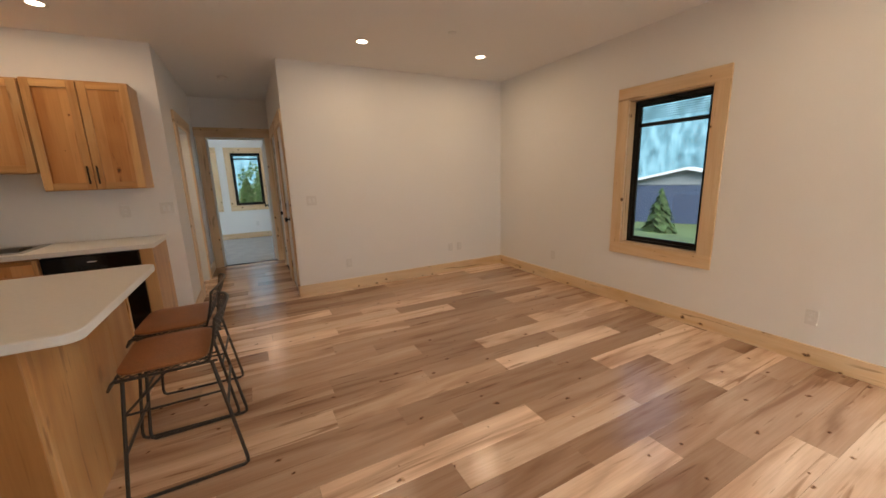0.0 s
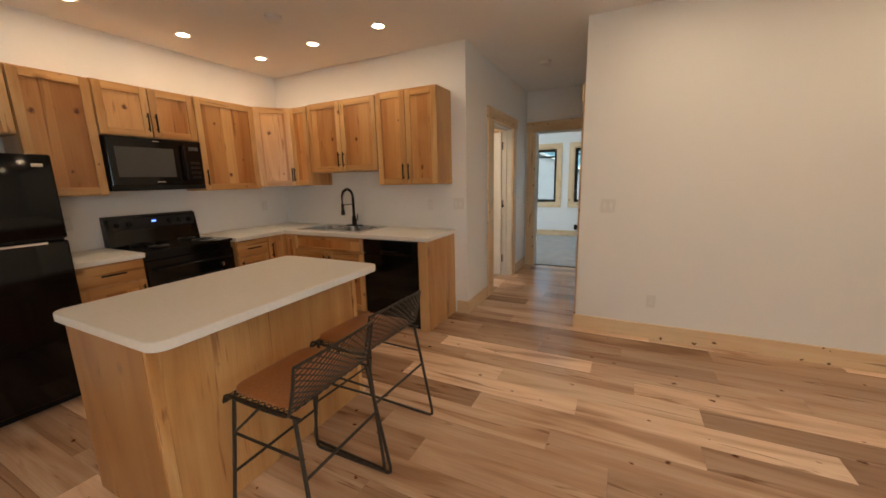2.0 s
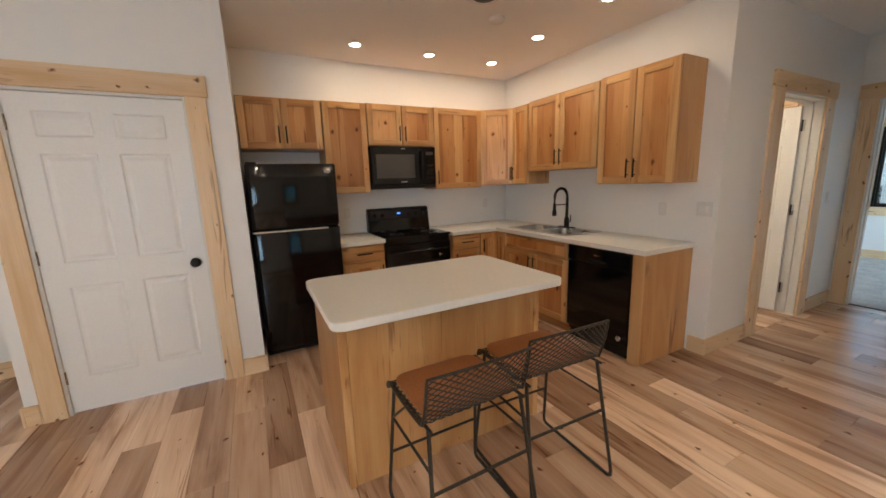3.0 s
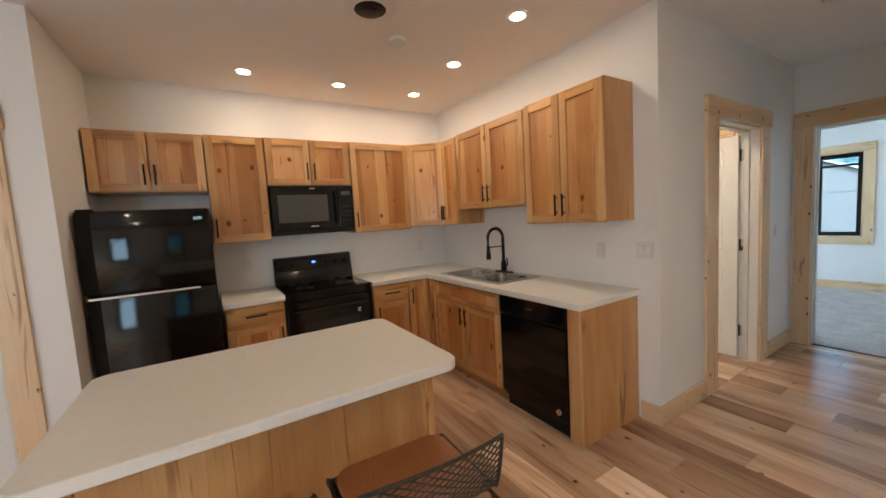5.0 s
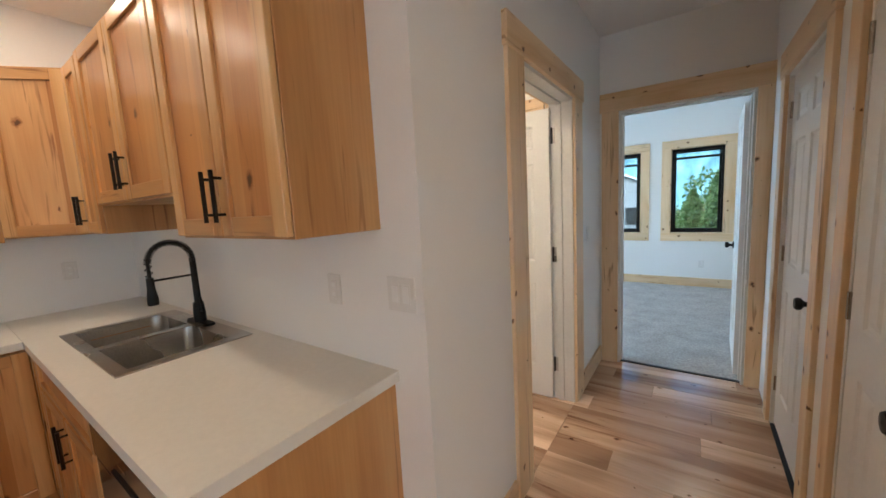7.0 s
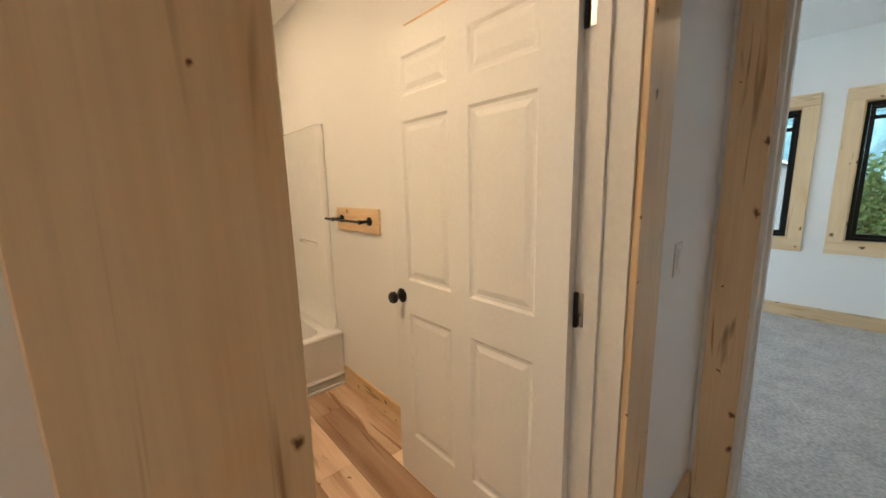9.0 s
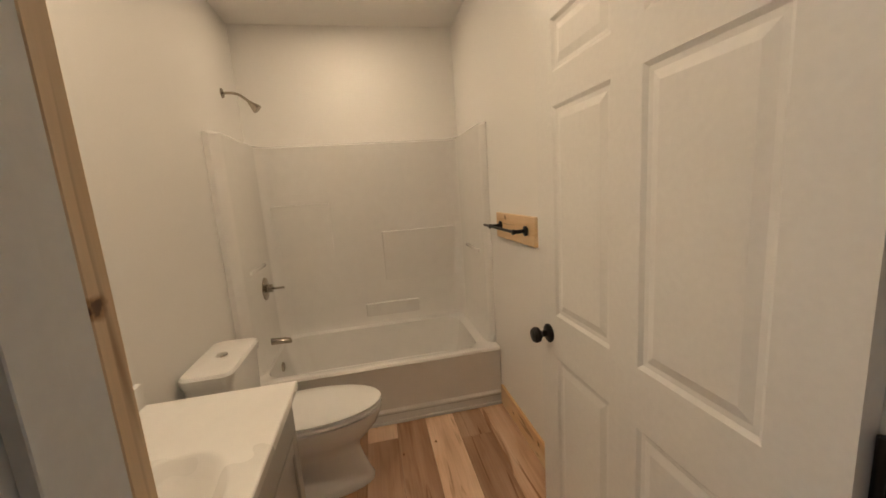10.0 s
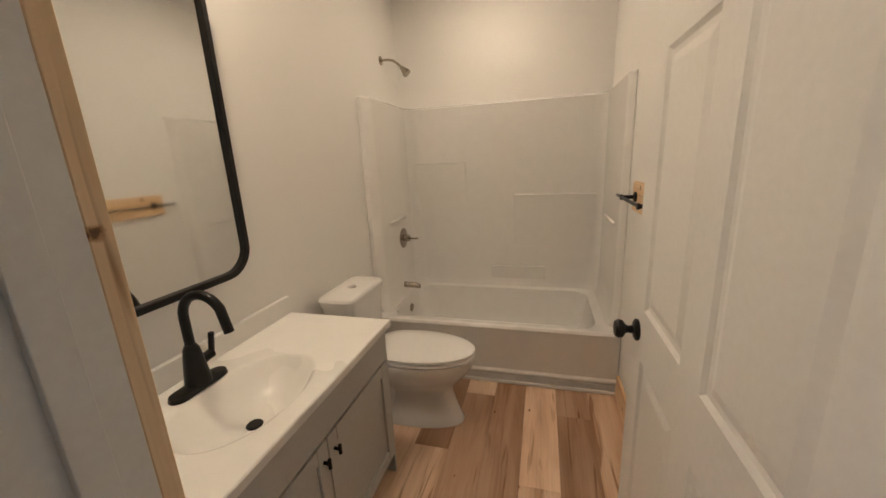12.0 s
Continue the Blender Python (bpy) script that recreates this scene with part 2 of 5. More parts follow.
translucent(HEDGE, (0.14, 0.24, 0.06))
BARK = plain("bark", (0.09, 0.065, 0.045), 0.9, grain=12, amount=0.3, bump=0.4)
SHED_BLUE = plain("dark_blue_metal", (0.03, 0.045, 0.085), 0.5, grain=8, amount=0.12)
SIDING = plain("pale_siding", (0.14, 0.155, 0.165), 0.6, grain=10, amount=0.05)
ROOF = plain("grey_roof", (0.50, 0.52, 0.54), 0.5, grain=10, amount=0.08)
BRICK_RED = plain("red_brown_siding", (0.22, 0.10, 0.075), 0.7, grain=8, amount=0.15)
MIRROR = plain("silvered_mirror", (0.86, 0.87, 0.86), 0.01, metal=1.0, amount=0.0, bump=0)
LAMP_GLOW = glowing("lamp_glow", (1.0, 0.84, 0.62), 5.0)
CLOCK_GLOW = glowing("clock_glow", (0.03, 0.16, 1.0), 1.4)
GLASS, _nt, _b = material("window_glass")
_b.inputs["Transmission Weight"].default_value = 1.0
_b.inputs["Roughness"].default_value = 0.0
_b.inputs["IOR"].default_value = 1.45
_b.inputs["Base Color"].default_value = (0.78, 0.93, 1.0, 1)


# ---- mesh helpers ----
def add_box(bm, x0, y0, z0, x1, y1, z1, bevel=0.0, seg=1):
    vs = [bm.verts.new(p) for p in ((x0, y0, z0), (x1, y0, z0), (x1, y1, z0), (x0, y1, z0), (x0, y0, z1), (x1, y0, z1), (x1, y1, z1), (x0, y1, z1))]
    fs = [bm.faces.new([vs[i] for i in f]) for f in ((0, 3, 2, 1), (4, 5, 6, 7), (0, 1, 5, 4), (1, 2, 6, 5), (2, 3, 7, 6), (3, 0, 4, 7))]
    if bevel:
        edges = list({e for f in fs for e in f.edges})
        bmesh.ops.bevel(bm, geom=edges, offset=bevel, segments=seg, profile=0.5, affect="EDGES")
    return bm


def box(x0, y0, z0, x1, y1, z1, bevel=0.0, seg=1):
    return add_box(bmesh.new(), min(x0, x1), min(y0, y1), min(z0, z1), max(x0, x1), max(y0, y1), max(z0, z1), bevel, seg)


def add_loft(bm, rings, cap_start=True, cap_end=True, closed=True):
    rows = [[bm.verts.new(p) for p in r] for r in rings]
    n = len(rows[0])
    for a, b in zip(rows, rows[1:]):
        for i in range(n if closed else n - 1):
            j = (i + 1) % n
            bm.faces.new((a[i], a[j], b[j], b[i]))
    if cap_start:
        bm.faces.new(rows[0][::-1])
    if cap_end:
        bm.faces.new(rows[-1])
    return bm


def loft(rings, **kw):
    return add_loft(bmesh.new(), rings, **kw)


def ring(cx, cy, z, hx, hy, r=None, n=5, tilt=0.0):
    """A level ring: an ellipse, or a rectangle with corners of radius r."""
    pts = []
    if r is None:
        for i in range(28):
            a = math.tau * i / 28
            pts.append((cx + hx * math.cos(a), cy + hy * math.sin(a), z))
        return pts
    for k, (sx, sy) in enumerate(((1, 1), (-1, 1), (-1, -1), (1, -1))):
        for i in range(n + 1):
            a = math.pi / 2 * (k + i / n)
            pts.append((cx + sx * (hx - r) + r * math.cos(a), cy + sy * (hy - r) + r * math.sin(a), z))
    return pts


def add_tube(bm, pts, r, n=8, closed=False):
    pts = [Vector(p) for p in pts]
    rings, prev = [], None
    m = len(pts)
    for i, p in enumerate(pts):
        a = pts[(i - 1) % m] if closed or i else p
        b = pts[(i + 1) % m] if closed or i < m - 1 else p
        d = (b - a).normalized()
        ref = prev if prev is not None else (Vector((0, 0, 1)) if abs(d.z) < 0.9 else Vector((1, 0, 0)))
        u = (ref - d * ref.dot(d)).normalized()
        prev = u
        v = d.cross(u)
        rings.append([p + r * (math.cos(math.tau * k / n) * u + math.sin(math.tau * k / n) * v) for k in range(n)])
    if closed:
        rings.append(rings[0])
    return add_loft(bm, rings, not closed, not closed)


def tube(pts, r, n=8, closed=False):
    return add_tube(bmesh.new(), pts, r, n, closed)


def arc(c, r, a0, a1, n, plane="xz"):
    out = []
    for i in range(n + 1):
        a = radians(a0 + (a1 - a0) * i / n)
        u, v = r * math.cos(a), r * math.sin(a)
        out.append({"xz": (c[0] + u, c[1], c[2] + v), "yz": (c[0], c[1] + u, c[2] + v), "xy": (c[0] + u, c[1] + v, c[2])}[plane])
    return out


def lathe(profile, centre=(0, 0, 0), axis="z", n=24):
    """profile: rows of radius and height along the axis."""
    rings = []
    for r, h in profile:
        row = []
        for i in range(n):
            a = math.tau * i / n
            u, v = r * math.cos(a), r * math.sin(a)
            p = {"z": (u, v, h), "x": (h, u, v), "y": (v, h, u), "-y": (u, -h, v), "-x": (-h, v, u), "-z": (v, u, -h)}[axis]
            row.append(tuple(p[k] + centre[k] for k in range(3)))
        rings.append(row)
    return loft(rings)


def merged(*bms):
    out = bmesh.new()
    for b in bms:
        me = bpy.data.meshes.new("tmp")
        b.to_mesh(me)
        b.free()
        out.from_mesh(me)
        bpy.data.meshes.remove(me)
    return out


def part(name, bm, mat, parent=None, label="", smooth=False):
    bmesh.ops.recalc_face_normals(bm, faces=bm.faces[:])
    me = bpy.data.meshes.new(name)
    bm.to_mesh(me)
    bm.free()
    me.materials.append(mat)
    if smooth:
        for p in me.polygons:
            p.use_smooth = True
        me.set_sharp_from_angle(angle=radians(38))
    ob = new(name, me)
    if parent:
        ob.parent = parent
    if label:
        tagged(ob, label)
    return ob


def thing(name, label, category, m=None, group=""):
    ob = new(name)
    if m is not None:
        ob.matrix_world = m
    return tagged(ob, label, category, group)


def structure(name, bm, mat, label="", category=""):
    return tagged(part(name, bm, mat), label, category, kind="structure")


# ---- setting: walls, floor slab, ceiling ----
T = 0.14
X_R, X_L, Y_B, Y_K = 4.355, -2.53, 5.105, 5.055
Y_BACK = -2.4
HX0, HX1, HY = 0.136, 1.249, 7.598
BX0, BY0, BY1 = -2.79, 5.232, 6.90
BED_X0, BED_X1, BED_Y = -2.6, 1.41, 10.985


def wall_y(name, y0, y1, x0, x1, holes=(), label="white painted plaster wall", top=CEIL):
    """A wall along x between y0 and y1; holes: x0, x1, z0, z1."""
    bm = bmesh.new()
    x = x0
    for a, b, c, d in sorted(holes):
        if a > x:
            add_box(bm, x, y0, 0, a, y1, top)
        if c > 0:
            add_box(bm, a, y0, 0, b, y1, c)
        add_box(bm, a, y0, d, b, y1, top)
        x = b
    if x1 > x:
        add_box(bm, x, y0, 0, x1, y1, top)
    return structure(name, bm, PAINT, label, "wall")


def wall_x(name, x0, x1, y0, y1, holes=(), label="white painted plaster wall", top=CEIL):
    bm = bmesh.new()
    y = y0
    for a, b, c, d in sorted(holes):
        if a > y:
            add_box(bm, x0, y, 0, x1, a, top)
        if c > 0:
            add_box(bm, x0, a, 0, x1, b, c)
        add_box(bm, x0, a, d, x1, b, top)
        y = b
    if y1 > y:
        add_box(bm, x0, y, 0, x1, y1, top)
    return structure(name, bm, PAINT, label, "wall")


WZ0, WZ1 = 0.675, 2.14
WIN_R = [(2.15, 2.93, WZ0, WZ1), (-0.25, 0.53, WZ0, WZ1)]
WB = 0.156
BD0, BD1, BDH = 5.868, 6.762, 2.145          # bathroom doorway
HD0, HD1, HDH = 0.285, 1.16, 2.175           # bedroom doorway
CD0, CD1, CDH = 0.62, 1.545, 2.12          # closet door by the fridge
BW = [(-0.455, 0.085, 0.835, 2.15), (0.49, 1.175, 0.835, 2.15)]
wall_x("wall_east", X_R, X_R + T, Y_BACK - T, Y_B + T, WIN_R)
wall_y("wall_living", Y_B, Y_B + T, HX1, X_R, label="long plain white living room wall")
wall_x("wall_hall_east", HX1, HX1 + T, Y_B + T, HY, [(5.25, 5.90, 0, 2.12), (6.30, 7.12, 0, 2.12)])
wall_y("wall_kitchen", Y_K, BY0, BX0 - T, HX0 - WB, label="white wall behind the sink")
wall_x("wall_hall_west", HX0 - WB, HX0, Y_K, HY, [(BD0, BD1, 0, BDH)])
wall_x("wall_west", X_L - T, X_L, 1.69, Y_K, label="white wall behind the stove")
wall_y("wall_niche", 1.69, 1.83, X_L, -1.665, label="white side wall of the fridge niche")
wall_x("wall_closet", -1.665, -1.525, 0.42, 1.83, [(CD0, CD1, 0, CDH)])
wall_y("wall_closet_side", 0.42, 0.56, X_L - T, -1.665)
wall_x("wall_entry", X_L - T, X_L, Y_BACK, 0.42)
wall_y("wall_south", Y_BACK - T, Y_BACK, X_L - T, X_R, [(2.4, 4.1, 0.05, 2.15)])
wall_y("wall_bedroom_south", HY, HY + T, BED_X0 - T, BED_X1 + T, [(HD0, HD1, 0, HDH)])
wall_x("wall_bath_west", BX0 - T, BX0, BY0, HY, label="white bathroom end wall")
wall_y("wall_bath_north", BY1, BY1 + T, BX0, HX0 - WB, label="white bathroom side wall")
wall_y("wall_bedroom_north", BED_Y, BED_Y + T, BED_X0 - T, BED_X1 + T, BW)
wall_x("wall_bedroom_east", BED_X1, BED_X1 + T, HY + T, BED_Y)
wall_x("wall_bedroom_west", BED_X0 - T, BED_X0, HY + T, BED_Y, [(8.6, 10.2, 0.83, 2.15)])
ceiling = structure("ceiling", box(BX0 - T, Y_BACK - T, CEIL, X_R + T, BED_Y + T, CEIL + 0.15), CEILING, "smooth off-white painted ceiling", "ceiling")
subfloor = structure("subfloor", box(BX0 - T, Y_BACK - T, -0.20, X_R + T, HY + 0.05, -0.012), SHADOW_GAP, "dark floor slab under the planks", "floor")
structure("floor_bedroom", box(BED_X0 - T, HY + 0.055, -0.20, BED_X1 + T, BED_Y + T, 0.004), CARPET, "grey beige cut pile bedroom carpet", "carpet")
structure("threshold", box(HD0, HY + 0.03, -0.012, HD1, HY + 0.06, 0.008, 0.003), BLACK_MATT, "thin dark metal carpet strip in the doorway", "threshold")


def baseboard(x0, y0, x1, y1, label="knotty pine baseboard"):
    mat = PINE_X if abs(x1 - x0) > abs(y1 - y0) else PINE_Y
    structure("baseboard", box(x0, y0, 0.0, x1, y1, 0.138, 0.003), mat, label, "baseboard")


B = 0.018
baseboard(HX1 - B, Y_B - B, X_R, Y_B)
baseboard(X_R - B, Y_BACK, X_R, Y_B - B)
baseboard(0.012, Y_K - B, HX0 + B, Y_K)
baseboard(HX0, Y_K, HX0 + B, BD0 - 0.186)
baseboard(HX0, BD1 + 0.19, HX0 + B, HY - 0.02)
baseboard(HX1 - B, 6.05, HX1, 6.17)
baseboard(-1.525, CD1 + 0.128, -1.525 + B, 1.83)
baseboard(-1.67, 1.83, -1.525 + B, 1.83 + B)
baseboard(-1.525, 0.42, -1.525 + B, CD0 - 0.128)
baseboard(X_L, 0.42 - B, -1.525 + B, 0.42)
baseboard(X_L, Y_BACK, X_L + B, 0.40)
baseboard(X_L, Y_BACK, 2.27, Y_BACK + B)
baseboard(-1.925, BY1 - B, -0.10, BY1)
baseboard(BED_X0, BED_Y - B, BED_X1, BED_Y)
baseboard(BED_X1 - B, HY + T, BED_X1, BED_Y - B)


# ---- doors and casings; local: x from the hinge, front face towards -y ----
def slab_mesh(w, h):
    """Six raised panels between stiles and rails."""
    t = 0.035
    st, mul = 0.115, 0.105
    cols = ((st, (w - mul) / 2), ((w + mul) / 2, w - st))
    k = h / 2.09
    rows = ((0.24 * k, 0.875 * k), (1.035 * k, 1.73 * k), (1.83 * k, 1.985 * k))
    bm = bmesh.new()
    add_box(bm, 0.002, 0.010, 0.002, w - 0.002, t - 0.010, h - 0.002)
    for a, b in ((0, cols[0][0]), (cols[0][1], cols[1][0]), (cols[1][1], w)):
        add_box(bm, a, 0, 0, b, t, h)
    zs = [0, *[z for r in rows for z in r], h]
    for a, b in zip(zs[::2], zs[1::2]):
        for c, d in cols:
            add_box(bm, c, 0, a, d, t, b)
    for z0, z1 in rows:
        for c, d in cols:
            for y_out, y_in in ((0.0, 0.009), (t, t - 0.009)):
                s = 1 if y_in > y_out else -1
                rings = []
                for inset, y in ((0.0, y_out + s * 0.0005), (0.010, y_out + s * 0.0075), (0.022, y_out + s * 0.0085), (0.045, y_out + s * 0.0025)):
                    rings.append([(c + inset, y, z0 + inset), (d - inset, y, z0 + inset), (d - inset, y, z1 - inset), (c + inset, y, z1 - inset)])
                add_loft(bm, rings, False, True)
    return bm


def door_knob(parent, x, z):
    prof = [(0.0, 0.0), (0.033, 0.0), (0.034, 0.006), (0.028, 0.011), (0.013, 0.014), (0.011, 0.030), (0.016, 0.036), (0.027, 0.044), (0.029, 0.056), (0.023, 0.066), (0.0, 0.069)]
    for ax, y in (("-y", 0.0), ("y", 0.035)):
        part("door_knob", lathe(prof, (x, y, z), ax), BLACK_MATT, parent, "round matt black door knob", True)


def hinge(parent, x, z, y=0.0):
    bm = merged(box(x - 0.034, y - 0.0015, z - 0.045, x - 0.004, y + 0.001, z + 0.045, 0.001), tube([(x, y - 0.006, z - 0.046), (x, y - 0.006, z + 0.046)], 0.0065, 10))
    part("hinge", bm, NICKEL, parent, "worn steel butt hinge", True)


def panel_door(name, w, h, m, label, leaf=0.0):
    d = tagged(part(name, slab_mesh(w, h), DOOR_PAINT), label, "door", kind="structure")
    d.matrix_world = m
    door_knob(d, w - 0.065, 0.95)
    for z in (0.26, 1.08, 1.905):
        if leaf:
            part("hinge_leaf", box(-leaf, 0.0, z - 0.052, -0.004, 0.004, z + 0.052, 0.001), STEEL, d, "worn steel hinge leaf on the jamb", True)
            part("hinge_knuckle", tube([(-0.009, 0.007, z - 0.054), (-0.009, 0.007, z + 0.054)], 0.007, 10), BLACK_MATT, d, smooth=True)
        else:
            hinge(d, 0.0, z)
    return d


def casing(face, a0, a1, h, along, side, width=0.125, head=0.14, name="door_trim", z0=0.0, thick=0.02):
    """Flat pine boards round an opening in the wall face at x or y = face; side: the way it stands proud."""
    th = thick * side
    label = "flat knotty pine door casing"
    def board(u0, v0, u1, v1, mat, t):
        b = box(face, u0, v0, face + t, u1, v1, 0.002) if along == "y" else box(u0, face, v0, u1, face + t, v1, 0.002)
        structure(name, b, mat, label, "trim")
    board(a0 - width, z0, a0, h, PINE_Z, th)
    board(a1, z0, a1 + width, h, PINE_Z, th)
    board(a0 - width - 0.015, h, a1 + width + 0.015, h + head, PINE_Y if along == "y" else PINE_X, th * 1.3)


def jamb(c0, c1, a0, a1, h, along, mat=JAMB_PAINT, stop=None):
    """Lining boards of a doorway through a wall from c0 to c1, with a stop strip."""
    def bx(u0, v0, w0, u1, v1, w1):
        return box(v0, u0, w0, v1, u1, w1, 0.001) if along == "y" else box(u0, v0, w0, u1, v1, w1, 0.001)
    bm = merged(bx(a0 - 0.001, c0, 0, a0 + 0.018, c1, h), bx(a1 - 0.018, c0, 0, a1 + 0.001, c1, h), bx(a0 + 0.018, c0, h - 0.018, a1 - 0.018, c1, h + 0.001))
    if stop is not None:
        s0, s1 = stop
        bm = merged(bm, bx(a0 + 0.018, s0, 0, a0 + 0.030, s1, h - 0.018), bx(a1 - 0.030, s0, 0, a1 - 0.018, s1, h - 0.018), bx(a0 + 0.030, s0, h - 0.030, a1 - 0.030, s1, h - 0.018))
    structure("door_jamb", bm, mat, "white painted door jamb with a stop", "door jamb")


# bathroom
casing(HX0, BD0 + 0.014, BD1 - 0.008, BDH, "y", 1, width=0.184)
casing(HX0 - WB, BD0 + 0.018, BD1 - 0.0, BDH, "y", -1, width=0.10, head=0.12, thick=0.03)
jamb(HX0 - WB, HX0, BD0, BD1, BDH, "y", stop=(HX0 - WB + 0.045, HX0 - WB + 0.085))
bath_door = panel_door("door_1", 0.909, 2.085, pose(HX0 - WB + 0.010, BD1 - 0.020, 0.012, 0, 0, 180), "white six panel bathroom door standing open", leaf=0.034)
structure("strike_plate", box(HX0 - WB + 0.008, BD0 + 0.018, 0.915, HX0 - WB + 0.043, BD0 + 0.0205, 0.985, 0.0008), BLACK_MATT, "black metal strike plate on the jamb", "strike plate")
structure("trim", box(-1.0, BY1 - 0.02, 2.125, -0.10, BY1, 2.225, 0.002), PINE_X, "pine board high on the bathroom wall", "trim")
# bedroom
casing(HY, HD0, HD1, HDH, "x", -1, width=0.13, head=0.15)
casing(HY + T, HD0, HD1, HDH, "x", 1, width=0.10, head=0.12)
jamb(HY, HY + T, HD0, HD1, HDH, "x", stop=(HY + 0.05, HY + 0.09))
panel_door("door_2", 0.84, 2.10, pose(HD1 - 0.02, HY + T + 0.01, 0.014, 0, 0, 88), "white six panel bedroom door standing wide open")
# closet by the fridge
casing(-1.525, CD0, CD1, CDH, "y", 1)
jamb(-1.665, -1.525, CD0, CD1, CDH, "y")
panel_door("door_3", 0.885, 2.085, pose(-1.54, CD0 + 0.02, 0.012, 0, 0, 90), "closed white six panel door beside the fridge")
# two doors of the hall
casing(HX1, 5.25, 5.90, 2.12, "y", -1, width=0.11)
jamb(HX1, HX1 + T, 5.25, 5.90, 2.12, "y")
panel_door("door_4", 0.61, 2.085, pose(HX1 + 0.004, 5.88, 0.012, 0, 0, -91), "narrow white panel door in the hall, ajar")
casing(HX1, 6.30, 7.12, 2.12, "y", -1, width=0.11)
jamb(HX1, HX1 + T, 6.30, 7.12, 2.12, "y")
panel_door("door_5", 0.78, 2.085, pose(HX1 + 0.02, 7.10, 0.012, 0, 0, -90), "closed white panel door near the hall's end")


# ---- windows ----
def window(name, along, face, depth, a0, a1, z0, z1, side, blind=0.16, label="black framed window with pine casing"):
    """Frame and pane in a wall opening. face: the room side; depth: the wall's thickness, outwards."""
    w = new(name)
    tagged(w, label, "window", kind="structure")
    out = -side
    def bx(u0, v0, w0, u1, v1, w1, bev=0.0):
        v0, v1 = face + out * v0, face + out * v1
        return box(v0, u0, w0, v1, u1, w1, bev) if along == "y" else box(u0, v0, w0, u1, v1, w1, bev)
    def ringed(i, o, v0, v1, bev=0.002):
        return merged(bx(a0 + o, v0, z0 + o, a0 + i, v1, z1 - o, bev), bx(a1 - i, v0, z0 + o, a1 - o, v1, z1 - o, bev),
                      bx(a0 + i, v0, z0 + o, a1 - i, v1, z0 + i, bev), bx(a0 + i, v0, z1 - i, a1 - i, v1, z1 - o, bev))
    part("liner", ringed(0.012, -0.001, 0.0, depth - 0.05), PINE_Z, w, "pale pine window return")
    part("window_frame", ringed(0.040, 0.0, depth - 0.06, depth - 0.01), BLACK_MATT, w, "black window frame")
    part("sash", ringed(0.075, 0.041, depth - 0.05, depth - 0.025), BLACK_MATT, w, "black sash")
    if blind:
        part("meeting_rail", bx(a0 + 0.04, depth - 0.055, z1 - 0.075 - blind - 0.035, a1 - 0.04, depth - 0.02, z1 - 0.075 - blind, 0.002), BLACK_MATT, w)
        head = part("blind", bx(a0 + 0.045, depth - 0.085, z1 - 0.05, a1 - 0.045, depth - 0.06, z1 - 0.015, 0.002), BLACK_MATT, w, "raised black slatted blind")
        n = max(3, int(blind / 0.02))
        for i in range(n):
            zz = z1 - 0.06 - i * blind / n
            part("slat", bx(a0 + 0.05, depth - 0.082, zz - 0.0015, a1 - 0.05, depth - 0.062, zz + 0.0015), BLACK_MATT, head)
    pane = part("pane", bx(a0 + 0.07, depth - 0.040, z0 + 0.07, a1 - 0.07, depth - 0.036, z1 - 0.07), GLASS, w, "clear pane")
    pane.visible_shadow = False
    th = 0.02 * side
    tr = 0.12
    def board(u0, v0, u1, v1, mat):
        b = box(face, u0, v0, face + th, u1, v1, 0.002) if along == "y" else box(u0, face, v0, u1, face + th, v1, 0.002)
        part("casing_board", b, mat, w, "knotty pine board")
    lvl = PINE_Y if along == "y" else PINE_X
    board(a0 - tr, z0 - tr, a1 + tr, z0, lvl)
    board(a0 - tr, z1, a1 + tr, z1 + tr, lvl)
    board(a0 - tr, z0, a0, z1, PINE_Z)
    board(a1, z0, a1 + tr, z1, PINE_Z)
    return w


for i, (a, b, c, d) in enumerate(WIN_R):
    window("window_%d" % (i + 1), "y", X_R, T, a, b, c, d, -1)
window("window_3", "x", BED_Y, T, *BW[0], -1, blind=0.10, label="black framed bedroom window with pine casing")
window("window_4", "x", BED_Y, T, *BW[1], -1, blind=0.06, label="black framed bedroom window with pine casing")
window("window_5", "x", Y_BACK, T, 2.4, 4.1, 0.05, 2.15, 1, blind=0.0, label="wide black framed glass door behind")

# unseen window, added so that daylight reaches the bedroom and hall
window("window_6", "y", BED_X0, T, 8.6, 10.2, 0.83, 2.15, 1, blind=0.0, label="black framed side window added to light the bedroom")


def sky_lamp(m, w, h, watts, tint=(0.72, 0.87, 1.0)):
    """Stands in for the sky's light in an opening."""
    lamp = bpy.data.lights.new("sky_lamp", "AREA")
    lamp.shape, lamp.size, lamp.size_y, lamp.energy, lamp.color = "RECTANGLE", w, h, watts, tint
    new("sky_lamp", lamp).matrix_world = m


sky_lamp(look((3.25, Y_BACK - 0.2, 1.1), (2.6, 3, 1.0)), 1.6, 2.0, SKY_W * 0.52)
sky_lamp(look((X_R + 0.2, 0.14, 1.4), (0, 0.14, 1.2)), 0.72, 1.4, SKY_W * 0.75)
# light through the added side window of the bedroom
sky_lamp(look((BED_X0 - 0.2, 9.4, 1.5), (0, 9.4, 1.3)), 1.5, 1.3, SKY_W * 1.3, (0.52, 0.77, 1.0))

